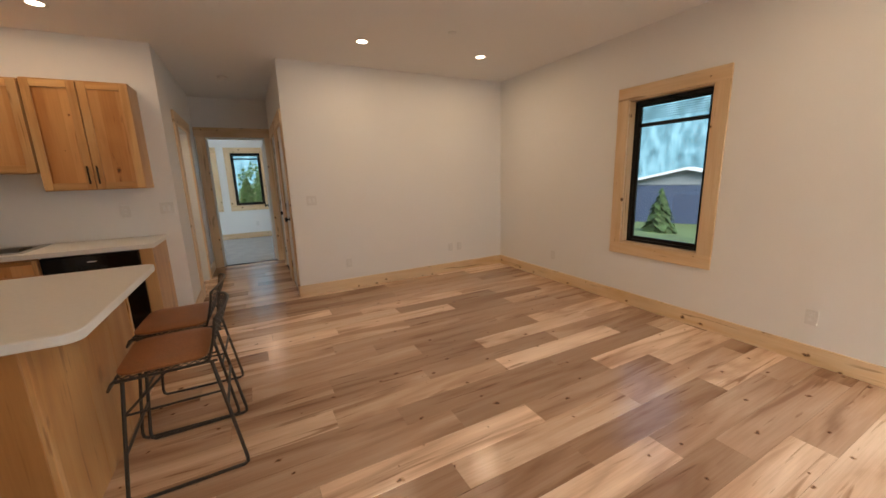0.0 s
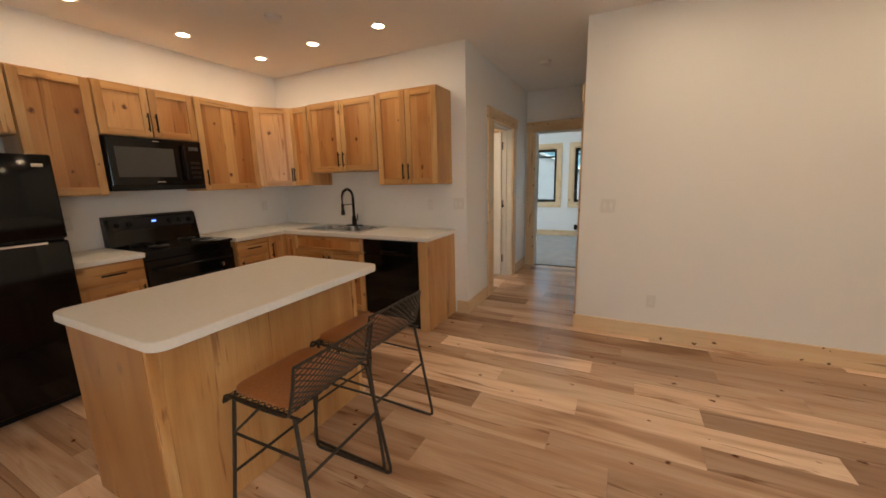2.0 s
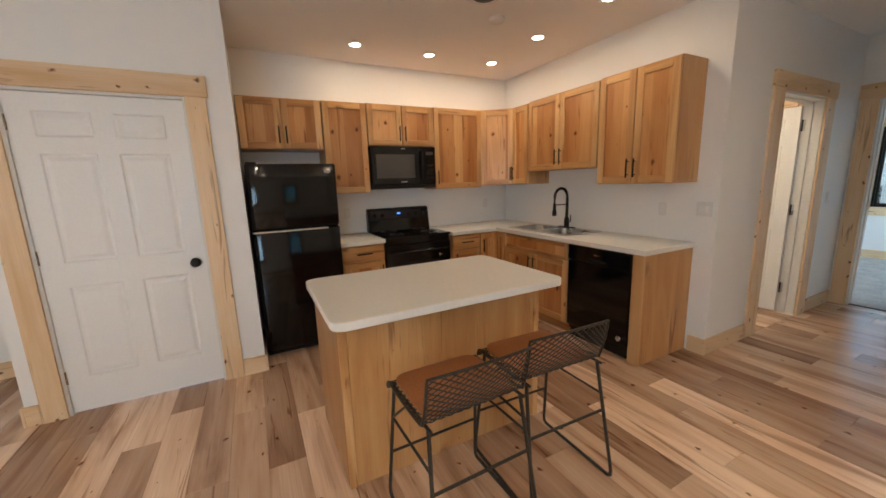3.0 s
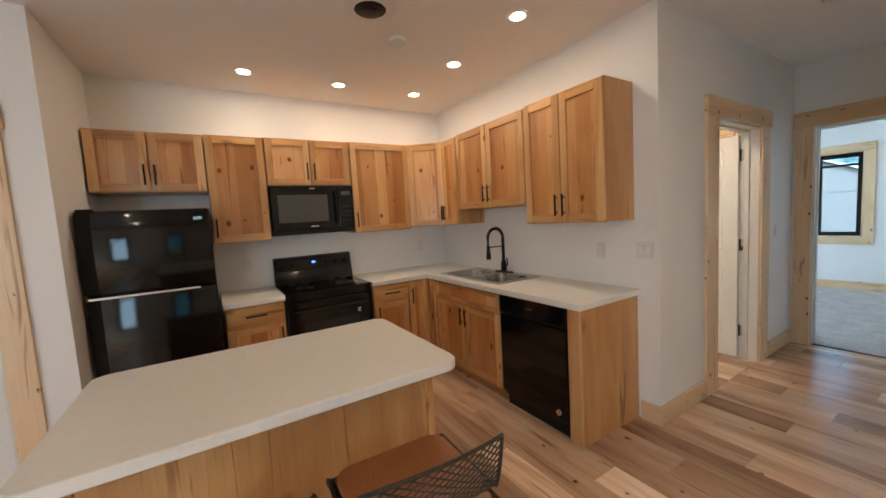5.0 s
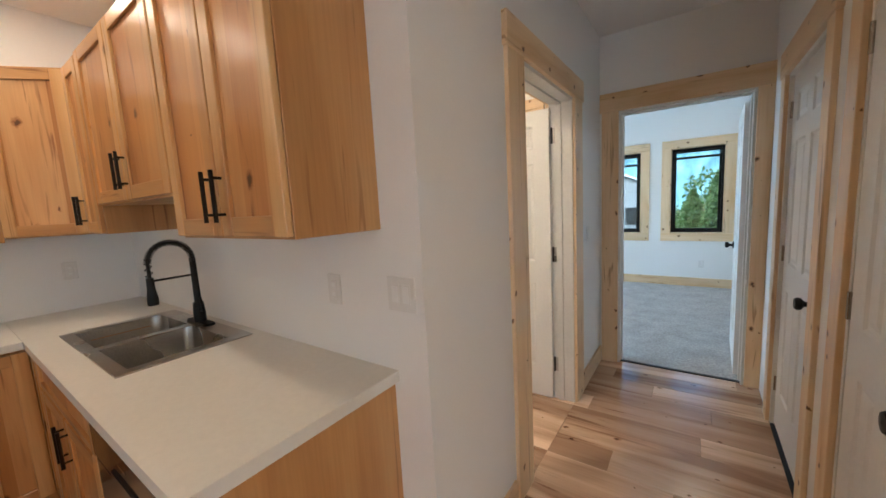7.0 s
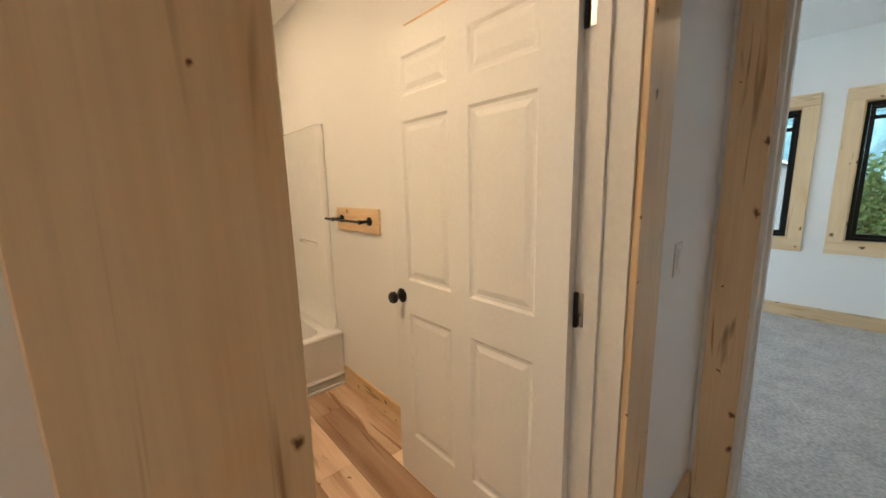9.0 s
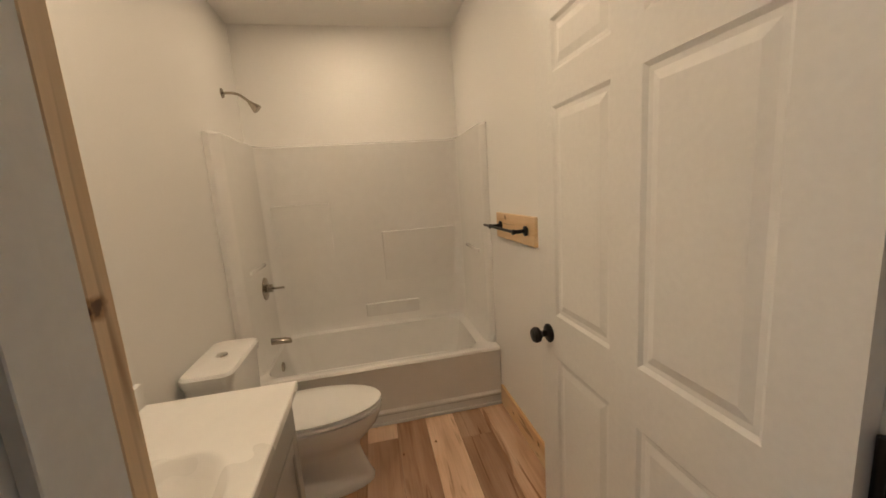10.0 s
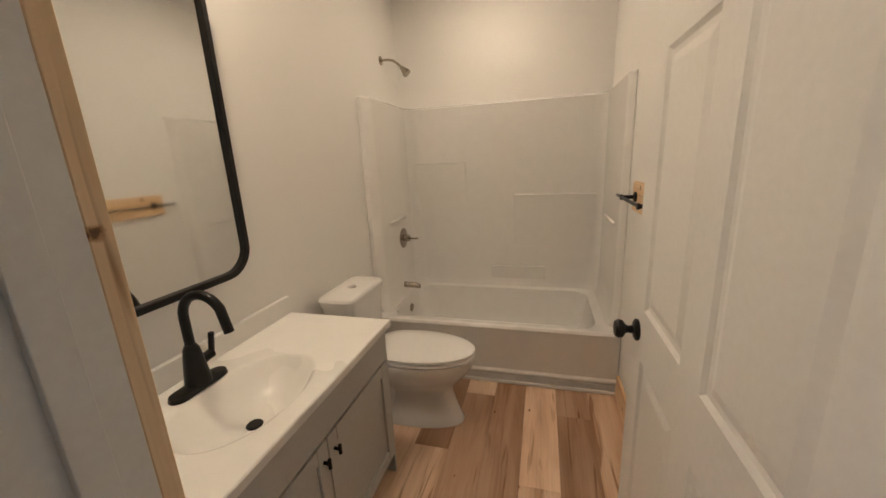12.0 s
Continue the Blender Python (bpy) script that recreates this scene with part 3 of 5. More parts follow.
# ---- ceiling fittings ----
def downlight(x, y, watts, mat=LAMP_GLOW, tint=(1.0, 0.80, 0.56)):
    d = thing("downlight", "small round recessed ceiling light, lit", "ceiling light", pose(x, y, CEIL), "recessed ceiling lights")
    part("trim_ring", lathe([(0.050, 0.004), (0.052, 0.0), (0.075, -0.004), (0.080, -0.001), (0.080, 0.0), (0.060, 0.006)], n=28), PLASTIC, d, "white trim ring", True)
    part("lens", lathe([(0.0, -0.002), (0.043, -0.0022), (0.050, 0.0), (0.0, 0.001)], n=28), mat, d, "glowing warm lens")
    lamp = bpy.data.lights.new("downlight", "AREA")
    lamp.shape, lamp.size, lamp.energy, lamp.color = "DISK", 0.10, watts, tint
    o = new("downlight_lamp", lamp)
    o.matrix_world = pose(x, y, CEIL - 0.012)
    return d


for x, y in DOWNLIGHTS:
    downlight(x, y, LIVING_W if x > 1.0 or y < 2.0 else KITCHEN_W)
for (x, y), q in zip(BATH_LAMPS, (0.5, 1.0)):
    downlight(x, y, BATH_W * q)
downlight(0.9, 9.6, 1.3)
# unseen second bedroom light, added to brighten the hall
downlight(-1.0, 9.0, 1.3)


def round_fitting(name, x, y, prof, mat, label, category):
    f = tagged(part(name, lathe(prof, n=28), mat, smooth=True), label, category)
    f.matrix_world = pose(x, y, CEIL)
    return f


round_fitting("smoke_detector", -1.02, 3.82, [(0.0, -0.035), (0.045, -0.034), (0.062, -0.022), (0.065, 0.0), (0.0, 0.001)], PLASTIC, "round white smoke detector on the ceiling", "smoke detector")
round_fitting("smoke_detector", 0.69, 6.15, [(0.0, -0.035), (0.045, -0.034), (0.062, -0.022), (0.065, 0.0), (0.0, 0.001)], PLASTIC, "round white smoke detector on the hall ceiling", "smoke detector")
round_fitting("sprinkler_cover", 2.72, 3.68, [(0.0, -0.010), (0.036, -0.009), (0.042, -0.003), (0.042, 0.0), (0.0, 0.001)], PLASTIC, "small round white sprinkler cover", "sprinkler cover")
vent = thing("ceiling_vent", "round dark ceiling air vent with rings", "vent", pose(-0.72, 3.50, CEIL))
for i, r in enumerate((0.155, 0.115, 0.075)):
    part("louvre_ring", lathe([(r - 0.028, -0.022 - i * 0.004), (r, -0.006 - i * 0.004), (r, -0.002), (r - 0.025, -0.012)], n=32), PLASTIC if i == 0 else BLACK_MATT, vent, smooth=True)
part("core", lathe([(0.0, -0.036), (0.035, -0.034), (0.04, 0.0), (0.0, 0.001)], n=24), BLACK_MATT, vent, "dark vent core", True)


def wall_plate(name, m, w, holes, label, category):
    """Local: on the wall plane y = 0, room towards -y."""
    p = thing(name, label, category, m)
    part("plate", box(-w / 2, -0.006, -0.058, w / 2, 0.0, 0.058, 0.002), PLASTIC, p)
    for u in holes:
        part("insert", box(u - 0.017, -0.009, -0.034, u + 0.017, -0.005, 0.034, 0.0015), PLASTIC, p)
        if category == "outlet":
            for dz in (-0.018, 0.018):
                part("socket", box(u - 0.009, -0.0105, dz - 0.008, u + 0.009, -0.0085, dz + 0.008, 0.0008), DOOR_PAINT, p)
        else:
            part("rocker", box(u - 0.013, -0.012, -0.028, u + 0.013, -0.008, 0.028, 0.002), DOOR_PAINT, p)
    return p


for x, z in ((1.88, 0.35), (3.42, 0.38), (3.575, 0.38)):
    wall_plate("outlet", pose(x, Y_B, z), 0.072, (0.0,), "white double wall outlet above the baseboard", "outlet")
wall_plate("light_switch", pose(1.485, Y_B, 1.195), 0.118, (-0.023, 0.023), "white double light switch on the living room wall", "switch")
wall_plate("outlet", pose(-0.29, Y_K, 1.195), 0.072, (0.0,), "white wall outlet above the kitchen worktop", "outlet")
wall_plate("light_switch", pose(0.045, Y_K, 1.207), 0.118, (-0.023, 0.023), "white double switch beside the kitchen worktop", "switch")
wall_plate("outlet", pose(X_L, 4.71, 1.19, 0, 0, 90), 0.072, (0.0,), "white wall outlet above the corner worktop", "outlet")
wall_plate("outlet", pose(X_L, 2.82, 1.17, 0, 0, 90), 0.072, (0.0,), "white wall outlet beside the stove", "outlet")
for y in (1.335, 3.93):
    wall_plate("outlet", pose(X_R, y, 0.35, 0, 0, -90), 0.072, (0.0,), "white wall outlet below the window wall", "outlet")
wall_plate("light_switch", pose(HX0, 7.15, 1.2, 0, 0, 90), 0.072, (0.0,), "white single light switch in the hall", "switch")
wall_plate("outlet", pose(0.92, BED_Y, 0.36), 0.072, (0.0,), "white outlet under the bedroom window", "outlet")


# ---- kitchen cabinets; local: x along the wall, front at y = -depth, wall at y = 0 ----
def bar_handle(parent, x, y, z, upright=True, length=0.155):
    h = length / 2
    if upright:
        bm = merged(tube([(x, y - 0.028, z - h), (x, y - 0.028, z + h)], 0.0068, 8), tube([(x, y, z - h * 0.7), (x, y - 0.028, z - h * 0.7)], 0.0045, 8), tube([(x, y, z + h * 0.7), (x, y - 0.028, z + h * 0.7)], 0.0045, 8))
    else:
        bm = merged(tube([(x - h, y - 0.028, z), (x + h, y - 0.028, z)], 0.0068, 8), tube([(x - h * 0.7, y, z), (x - h * 0.7, y - 0.028, z)], 0.0045, 8), tube([(x + h * 0.7, y, z), (x + h * 0.7, y - 0.028, z)], 0.0045, 8))
    part("handle", bm, BRONZE, parent, "dark bronze bar handle", True)


def shaker(parent, name, x0, x1, z0, z1, y, rail=0.058, handle=None, stile=HICKORY_STILE, panel=HICKORY, flat=False):
    """A framed front with a recessed panel, its back at y, 20 mm thick."""
    t = 0.020
    if flat:
        d = part(name, box(x0, y - t, z0, x1, y, z1, 0.003, 2), HICKORY_X, parent)
    else:
        d = part(name, box(x0 + rail - 0.004, y - t + 0.011, z0 + rail - 0.004, x1 - rail + 0.004, y - 0.003, z1 - rail + 0.004), panel, parent, "framed front with a recessed panel")
        level = HICKORY_X if stile is HICKORY_STILE else stile
        part("stile", box(x0, y - t, z0, x0 + rail, y, z1, 0.0025), stile, d)
        part("stile", box(x1 - rail, y - t, z0, x1, y, z1, 0.0025), stile, d)
        part("rail", box(x0 + rail, y - t + 0.0004, z1 - rail, x1 - rail, y, z1 - 0.0005, 0.0025), level, d)
        part("rail", box(x0 + rail, y - t + 0.0004, z0 + 0.0005, x1 - rail, y, z0 + rail, 0.0025), level, d)
    if handle:
        hx, hz, up = handle
        bar_handle(d, hx, y - t, hz, up)
    return d


def upper_cabinet(m, w, z0, z1, depth, doors, label, handle_low=True, single_side="r"):
    c = thing("wall_cabinet", label, "cabinet", m, "kitchen wall cabinets")
    part("body", box(0.001, -depth, z0, w - 0.001, 0, z1, 0.002), HICKORY_SIDE, c, "plain hickory carcass")
    g = 0.004
    dw = w / doors
    for i in range(doors):
        x0, x1 = i * dw + g, (i + 1) * dw - g
        if doors == 2:
            hx = x1 - 0.028 if i == 0 else x0 + 0.028
        else:
            hx = x1 - 0.028 if single_side == "r" else x0 + 0.028
        shaker(c, "door", x0, x1, z0 + 0.008, z1 - 0.012, -depth - 0.001, handle=(hx, z0 + 0.13, True))
    return c


def base_cabinet(m, w, depth, label, drawer=True, doors=1, side="r"):
    c = thing("base_cabinet", label, "cabinet", m, "kitchen base cabinets")
    part("body", box(0.001, -depth, 0.10, w - 0.001, 0, 0.74 if drawer == "false" else 0.894, 0.002), HICKORY_SIDE, c)
    if drawer == "false":
        part("face_rail", box(0.001, -depth, 0.741, w - 0.001, -depth + 0.02, 0.894, 0.002), HICKORY_X, c)
    part("toe_kick", box(0.001, -depth + 0.06, 0.0, w - 0.001, -0.02, 0.10), HICKORY_X, c)
    g = 0.006
    top = 0.882
    if drawer:
        d = shaker(c, "drawer", g, w - g, 0.735, top, -depth - 0.001, rail=0.03, handle=(w / 2, 0.808, False) if drawer != "false" else None, flat=drawer != "false")
        top = 0.72
    dw = w / doors
    for i in range(doors):
        x0, x1 = i * dw + g, (i + 1) * dw - g
        hx = (x1 - 0.03 if i == 0 else x0 + 0.03) if doors == 2 else (x1 - 0.03 if side == "r" else x0 + 0.03)
        shaker(c, "door", x0, x1, 0.115, top, -depth - 0.001, handle=(hx, top - 0.11, True))
    return c


WEST = lambda y: pose(X_L, y, 0, 0, 0, 90)
NORTH = lambda x: pose(x, Y_K, 0)
UT, UD = 2.32, 0.315
upper_cabinet(WEST(1.84), 0.73, 1.84, UT - 0.015, UD, 2, "short knotty hickory wall cabinet above the fridge")
upper_cabinet(WEST(2.575), 0.445, 1.40, UT - 0.01, UD, 1, "tall knotty hickory wall cabinet beside the microwave", single_side="l")
upper_cabinet(WEST(3.025), 0.765, 1.885, UT - 0.005, UD, 2, "short hickory wall cabinet over the microwave")
upper_cabinet(WEST(3.795), 0.645, 1.41, UT, UD, 1, "wide knotty hickory wall cabinet by the corner", single_side="l")
upper_cabinet(NORTH(-1.955), 0.275, 1.43, UT, UD, 1, "narrow hickory wall cabinet next to the corner", single_side="l")
upper_cabinet(NORTH(-1.675), 0.945, 1.575, UT + 0.01, UD, 2, "hickory wall cabinet above the sink")
upper_cabinet(NORTH(-0.722), 0.695, 1.42, UT + 0.02, UD, 2, "tall hickory wall cabinet at the run's end")
# diagonal corner unit
cor = thing("corner_wall_cabinet", "diagonal hickory wall cabinet in the kitchen corner", "cabinet", None, "kitchen wall cabinets")
cx0, cy0, cx1, cy1 = X_L + UD, 4.445, -1.96, Y_K - UD
bm = loft([[(X_L, 4.445, z), (cx0, cy0, z), (cx1, cy1, z), (-1.96, Y_K, z), (X_L, Y_K, z)] for z in (1.43, UT)])
part("body", bm, HICKORY_SIDE, cor)
dlen = math.hypot(cx1 - cx0, cy1 - cy0)
corner_door = shaker(cor, "door", 0.006, dlen - 0.006, 1.438, UT - 0.012, -0.001, handle=(dlen - 0.035, 1.56, True))
corner_door.matrix_local = pose(cx0, cy0, 0, 0, 0, math.degrees(math.atan2(cy1 - cy0, cx1 - cx0)))

BD_W = 0.645
base_cabinet(WEST(2.59), 0.435, BD_W, "hickory base cabinet between the fridge and stove", side="r")
base_cabinet(WEST(3.82), 0.36, BD_W, "narrow hickory base cabinet with a drawer", side="l")
BN = Y_K - 4.435
cb = thing("corner_base_cabinet", "hickory corner base cabinet with two folding doors", "cabinet", None, "kitchen base cabinets")
part("body", loft([[(X_L, 4.185, z), (X_L + BD_W, 4.185, z), (X_L + BD_W, 4.435, z), (-1.715, 4.435, z), (-1.715, Y_K, z), (X_L, Y_K, z)] for z in (0.10, 0.894)]), HICKORY_SIDE, cb)
part("toe_kick", loft([[(X_L, 4.185, z), (X_L + BD_W - 0.06, 4.185, z), (X_L + BD_W - 0.06, 4.495, z), (-1.715, 4.495, z), (-1.715, Y_K, z), (X_L, Y_K, z)] for z in (0.0, 0.10)]), HICKORY_X, cb)
d1 = shaker(cb, "door", 0.006, 0.228, 0.115, 0.882, -0.001, handle=(0.035, 0.74, True))
d1.matrix_local = pose(X_L + BD_W, 4.185, 0, 0, 0, 90)
d2 = shaker(cb, "door", 0.024, 0.166, 0.115, 0.882, -0.001, rail=0.045)
d2.matrix_local = pose(X_L + BD_W, 4.435, 0)
base_cabinet(NORTH(-1.71), 0.955, BN, "hickory sink base cabinet with two doors", drawer="false", doors=2)
endp = thing("end_panel", "plain hickory end panel beside the dishwasher", "cabinet panel")
part("side_board", box(-0.104, 4.442, 0.0, -0.012, Y_K - 0.001, 0.894, 0.002), HICKORY_SIDE, endp)
part("face_stile", box(-0.105, 4.420, 0.0, -0.011, 4.441, 0.894, 0.003), HICKORY_STILE, endp, "pale hickory face stile")

# worktops
wt = thing("worktop", "white laminate L-shaped kitchen worktop", "worktop")
z0, z1 = 0.897, 0.936
wf = X_L + BD_W + 0.035
part("slab", box(X_L + 0.001, 3.812, z0, wf, 4.40, z1, 0.003), COUNTER, wt)
part("slab", box(X_L + 0.001, 4.4003, z0, -1.77, Y_K - 0.001, z1, 0.0), COUNTER, wt)
part("slab", box(-1.77, 4.40, z0, -0.89, 4.525, z1, 0.0), COUNTER, wt)
part("slab", box(-1.77, 4.995, z0, -0.89, Y_K - 0.001, z1, 0.0), COUNTER, wt)
part("slab", box(-0.89, 4.40, z0, 0.008, Y_K - 0.001, z1, 0.0), COUNTER, wt)
wt2 = tagged(part("worktop", box(X_L + 0.001, 2.58, z0, wf, 3.033, z1, 0.004, 2), COUNTER), "short white laminate worktop beside the stove", "worktop")

# sink
sink = thing("kitchen_sink", "stainless steel double bowl drop-in sink", "sink", Matrix.Translation((-1.315, 4.76, 0.021)) @ Matrix.Diagonal((1.05, 1.03, 1.0, 1.0)) @ Matrix.Translation((1.36, -4.77, 0.0)))
rim = bmesh.new()
for (a, b) in ((-1.795, -1.745), (-1.39, -1.34), (-0.975, -0.925)):
    add_box(rim, a, 4.53, 0.914, b, 5.01, 0.921, 0.002)
for (a, b) in ((4.53, 4.575), (4.925, 5.01)):
    for u, v in ((-1.745, -1.39), (-1.34, -0.975)):
        add_box(rim, u, a, 0.914, v, b, 0.9208)
part("rim", rim, STEEL, sink, "brushed steel rim")
for a, b in ((-1.746, -1.389), (-1.341, -0.974)):
    mx, hx = (a + b) / 2, (b - a) / 2
    my, hy = 4.75, 0.1765
    part("bowl", loft([ring(mx, my, 0.919, hx, hy, 0.05), ring(mx, my, 0.80, hx - 0.012, hy - 0.012, 0.05), ring(mx, my, 0.765, hx - 0.05, hy - 0.05, 0.05), ring(mx, my, 0.757, 0.04, 0.04, 0.039)], cap_start=False), STEEL, sink, "deep steel bowl", True)
    part("strainer", lathe([(0.0, 0.7590), (0.03, 0.7592), (0.036, 0.761), (0.036, 0.7575), (0.0, 0.7575)], (mx, my, 0.0)), CHROME, sink, smooth=True)

# spring faucet
fa = thing("kitchen_faucet", "matt black spring pull-down kitchen faucet", "faucet", pose(-1.30, 4.965, 0.942) @ Matrix.Scale(1.1, 4))
part("base_plate", loft([ring(0, 0, 0.0, 0.11, 0.028, 0.027), ring(0, 0, 0.010, 0.105, 0.024, 0.023)]), BLACK_MATT, fa, smooth=True)
part("column", lathe([(0.026, 0.008), (0.026, 0.05), (0.022, 0.10), (0.015, 0.105), (0.013, 0.30), (0.0, 0.30)]), BLACK_MATT, fa, smooth=True)
hook = [(0, 0, 0.28)] + [(0, 0, 0.30)] + [(0.0, -0.085 + 0.085 * math.cos(a), 0.31 + 0.085 * math.sin(a)) for a in [math.pi * i / 14 for i in range(15)]] + [(0, -0.17, 0.25)]
part("spout", tube(hook, 0.007, 10), BLACK_MATT, fa, smooth=True)
coil = []
for i in range(330):
    s = i / 329 * (len(hook) - 1.001)
    k, q = int(s), s - int(s)
    p = Vector(hook[k]).lerp(Vector(hook[k + 1]), q)
    d = (Vector(hook[min(k + 1, len(hook) - 1)]) - Vector(hook[k])).normalized()
    nn = d.cross(Vector((1, 0, 0))).normalized()
    a = i * math.tau / 9
    coil.append(p + 0.0125 * (math.cos(a) * Vector((1, 0, 0)) + math.sin(a) * nn))
part("spring", tube(coil, 0.0024, 5), BLACK_MATT, fa, "black coil spring", True)
part("spray_head", lathe([(0.0, 0.13), (0.020, 0.13), (0.021, 0.16), (0.015, 0.20), (0.014, 0.25), (0.0, 0.25)], (0, -0.17, 0)), BLACK_MATT, fa, smooth=True)
part("holder_arm", tube([(0, 0, 0.235), (0, -0.17, 0.235)], 0.005, 8), BLACK_MATT, fa, smooth=True)
part("lever", tube([(0.02, 0, 0.06), (0.05, 0, 0.062), (0.055, -0.01, 0.13)], 0.006, 8), BLACK_MATT, fa, smooth=True)

# ---- appliances ----
def fridge():
    f = thing("refrigerator", "glossy black top-freezer refrigerator in the niche", "refrigerator", pose(-1.725, 1.85, 0, 0, 0, 90))
    w, h, d = 0.715, 1.68, 0.72
    part("body", box(0, 0.062, 0.03, w, d, h - 0.005, 0.006, 2), BLACK_GLOSS, f)
    part("kickplate", box(0.01, 0.075, 0.0, w - 0.01, 0.12, 0.06, 0.003), BLACK_MATT, f)
    lower = part("door", box(0, 0, 0.065, w, 0.058, 1.125, 0.014, 3), BLACK_GLOSS, f, "glossy black fridge door", True)
    upper = part("freezer_door", box(0, 0, 1.14, w, 0.058, h, 0.014, 3), BLACK_GLOSS, f, "glossy black freezer door", True)
    part("grip", box(0.004, -0.004, 1.108, w - 0.10, 0.02, 1.124, 0.003), CHROME, lower, "bright grip strip")
    part("badge", box(w - 0.10, -0.003, 1.60, w - 0.045, 0.004, 1.622, 0.002), CHROME, upper, "small silver badge")
    part("hinge_cap", box(0.01, 0.01, h, 0.09, 0.07, h + 0.014, 0.004), BLACK_MATT, f)


def stove():
    s = thing("electric_range", "black freestanding electric coil range", "stove", pose(-1.90, 3.038, 0, 0, 0, 90))
    w, d = 0.765, 0.625
    part("body", box(0, 0.025, 0.10, w, d, 0.915, 0.003), BLACK_GLOSS, s)
    part("drawer", box(0.004, 0.0, 0.08, w - 0.004, 0.03, 0.245, 0.006, 2), BLACK_GLOSS, s)
    dr = part("oven_door", box(0.004, -0.012, 0.255, w - 0.004, 0.03, 0.85, 0.008, 2), BLACK_GLOSS, s)
    part("oven_window", box(0.13, -0.0145, 0.40, w - 0.13, -0.010, 0.66, 0.002), BLACK_GLASS, dr, "dark oven window")
    part("oven_handle", merged(tube([(0.06, -0.055, 0.775), (w - 0.06, -0.055, 0.775)], 0.012, 10), box(0.07, -0.055, 0.765, 0.09, -0.01, 0.785), box(w - 0.09, -0.055, 0.765, w - 0.07, -0.01, 0.785)), BLACK_GLOSS, dr, smooth=True)
    part("badge", lathe([(0.0, 0.0), (0.022, 0.0), (0.020, 0.004), (0.0, 0.005)], (w - 0.13, -0.012, 0.70), "-y"), CHROME, dr, "small round silver badge")
    part("cooktop", box(-0.002, -0.012, 0.913, w + 0.002, d, 0.938, 0.006, 2), BLACK_GLOSS, s)
    for x, y, r in ((0.19, 0.15, 0.075), (0.57, 0.15, 0.095), (0.19, 0.42, 0.095), (0.57, 0.42, 0.075)):
        b = part("burner_bowl", lathe([(r + 0.02, 0.938), (r + 0.022, 0.943), (r + 0.012, 0.944), (r - 0.01, 0.9385), (0.012, 0.9382)], (x, y, 0), n=32), CHROME, s, "chrome drip bowl", True)
        spiral = []
        for i in range(150):
            a = math.tau * i / 30
            rr = 0.018 + (r - 0.018) * i / 150
            spiral.append((x + rr * math.cos(a), y + rr * math.sin(a), 0.950))
        part("coil", tube(spiral, 0.0042, 6), BLACK_MATT, b, "black heating coil", True)
    guard = part("backguard", loft([[(0, d - 0.10, 0.935), (w, d - 0.10, 0.935), (w, d + 0.012, 0.935), (0, d + 0.012, 0.935)], [(0, d - 0.075, 1.06), (w, d - 0.075, 1.06), (w, d + 0.012, 1.06), (0, d + 0.012, 1.06)],
                             [(0, d - 0.055, 1.19), (w, d - 0.055, 1.19), (w, d + 0.012, 1.19), (0, d + 0.012, 1.19)], [(0.004, d - 0.03, 1.205), (w - 0.004, d - 0.03, 1.205), (w - 0.004, d + 0.012, 1.205), (0.004, d + 0.012, 1.205)]]), BLACK_GLOSS, s)
    part("control_panel", box(0.02, d - 0.079, 1.075, w - 0.02, d - 0.06, 1.18, 0.003), BLACK_GLASS, guard)
    part("clock", box(0.355, d - 0.081, 1.132, 0.392, d - 0.078, 1.147), CLOCK_GLOW, guard, "blue glowing clock display")
    for x in (0.08, 0.17, w - 0.26, w - 0.17, w - 0.08):
        part("control_knob", lathe([(0.0, 0.022), (0.017, 0.021), (0.020, 0.004), (0.022, 0.0), (0.0, 0.0)], (x, d - 0.079, 1.125), "-y", 18), BLACK_GLOSS, guard, smooth=True)
    for x, y in ((0.05, 0.08), (w - 0.05, 0.08), (0.05, d - 0.05), (w - 0.05, d - 0.05)):
        part("foot", lathe([(0.0, 0.0), (0.02, 0.0), (0.02, 0.02), (0.01, 0.02), (0.01, 0.10), (0.0, 0.10)], (x, y, 0), n=12), BLACK_MATT, s)


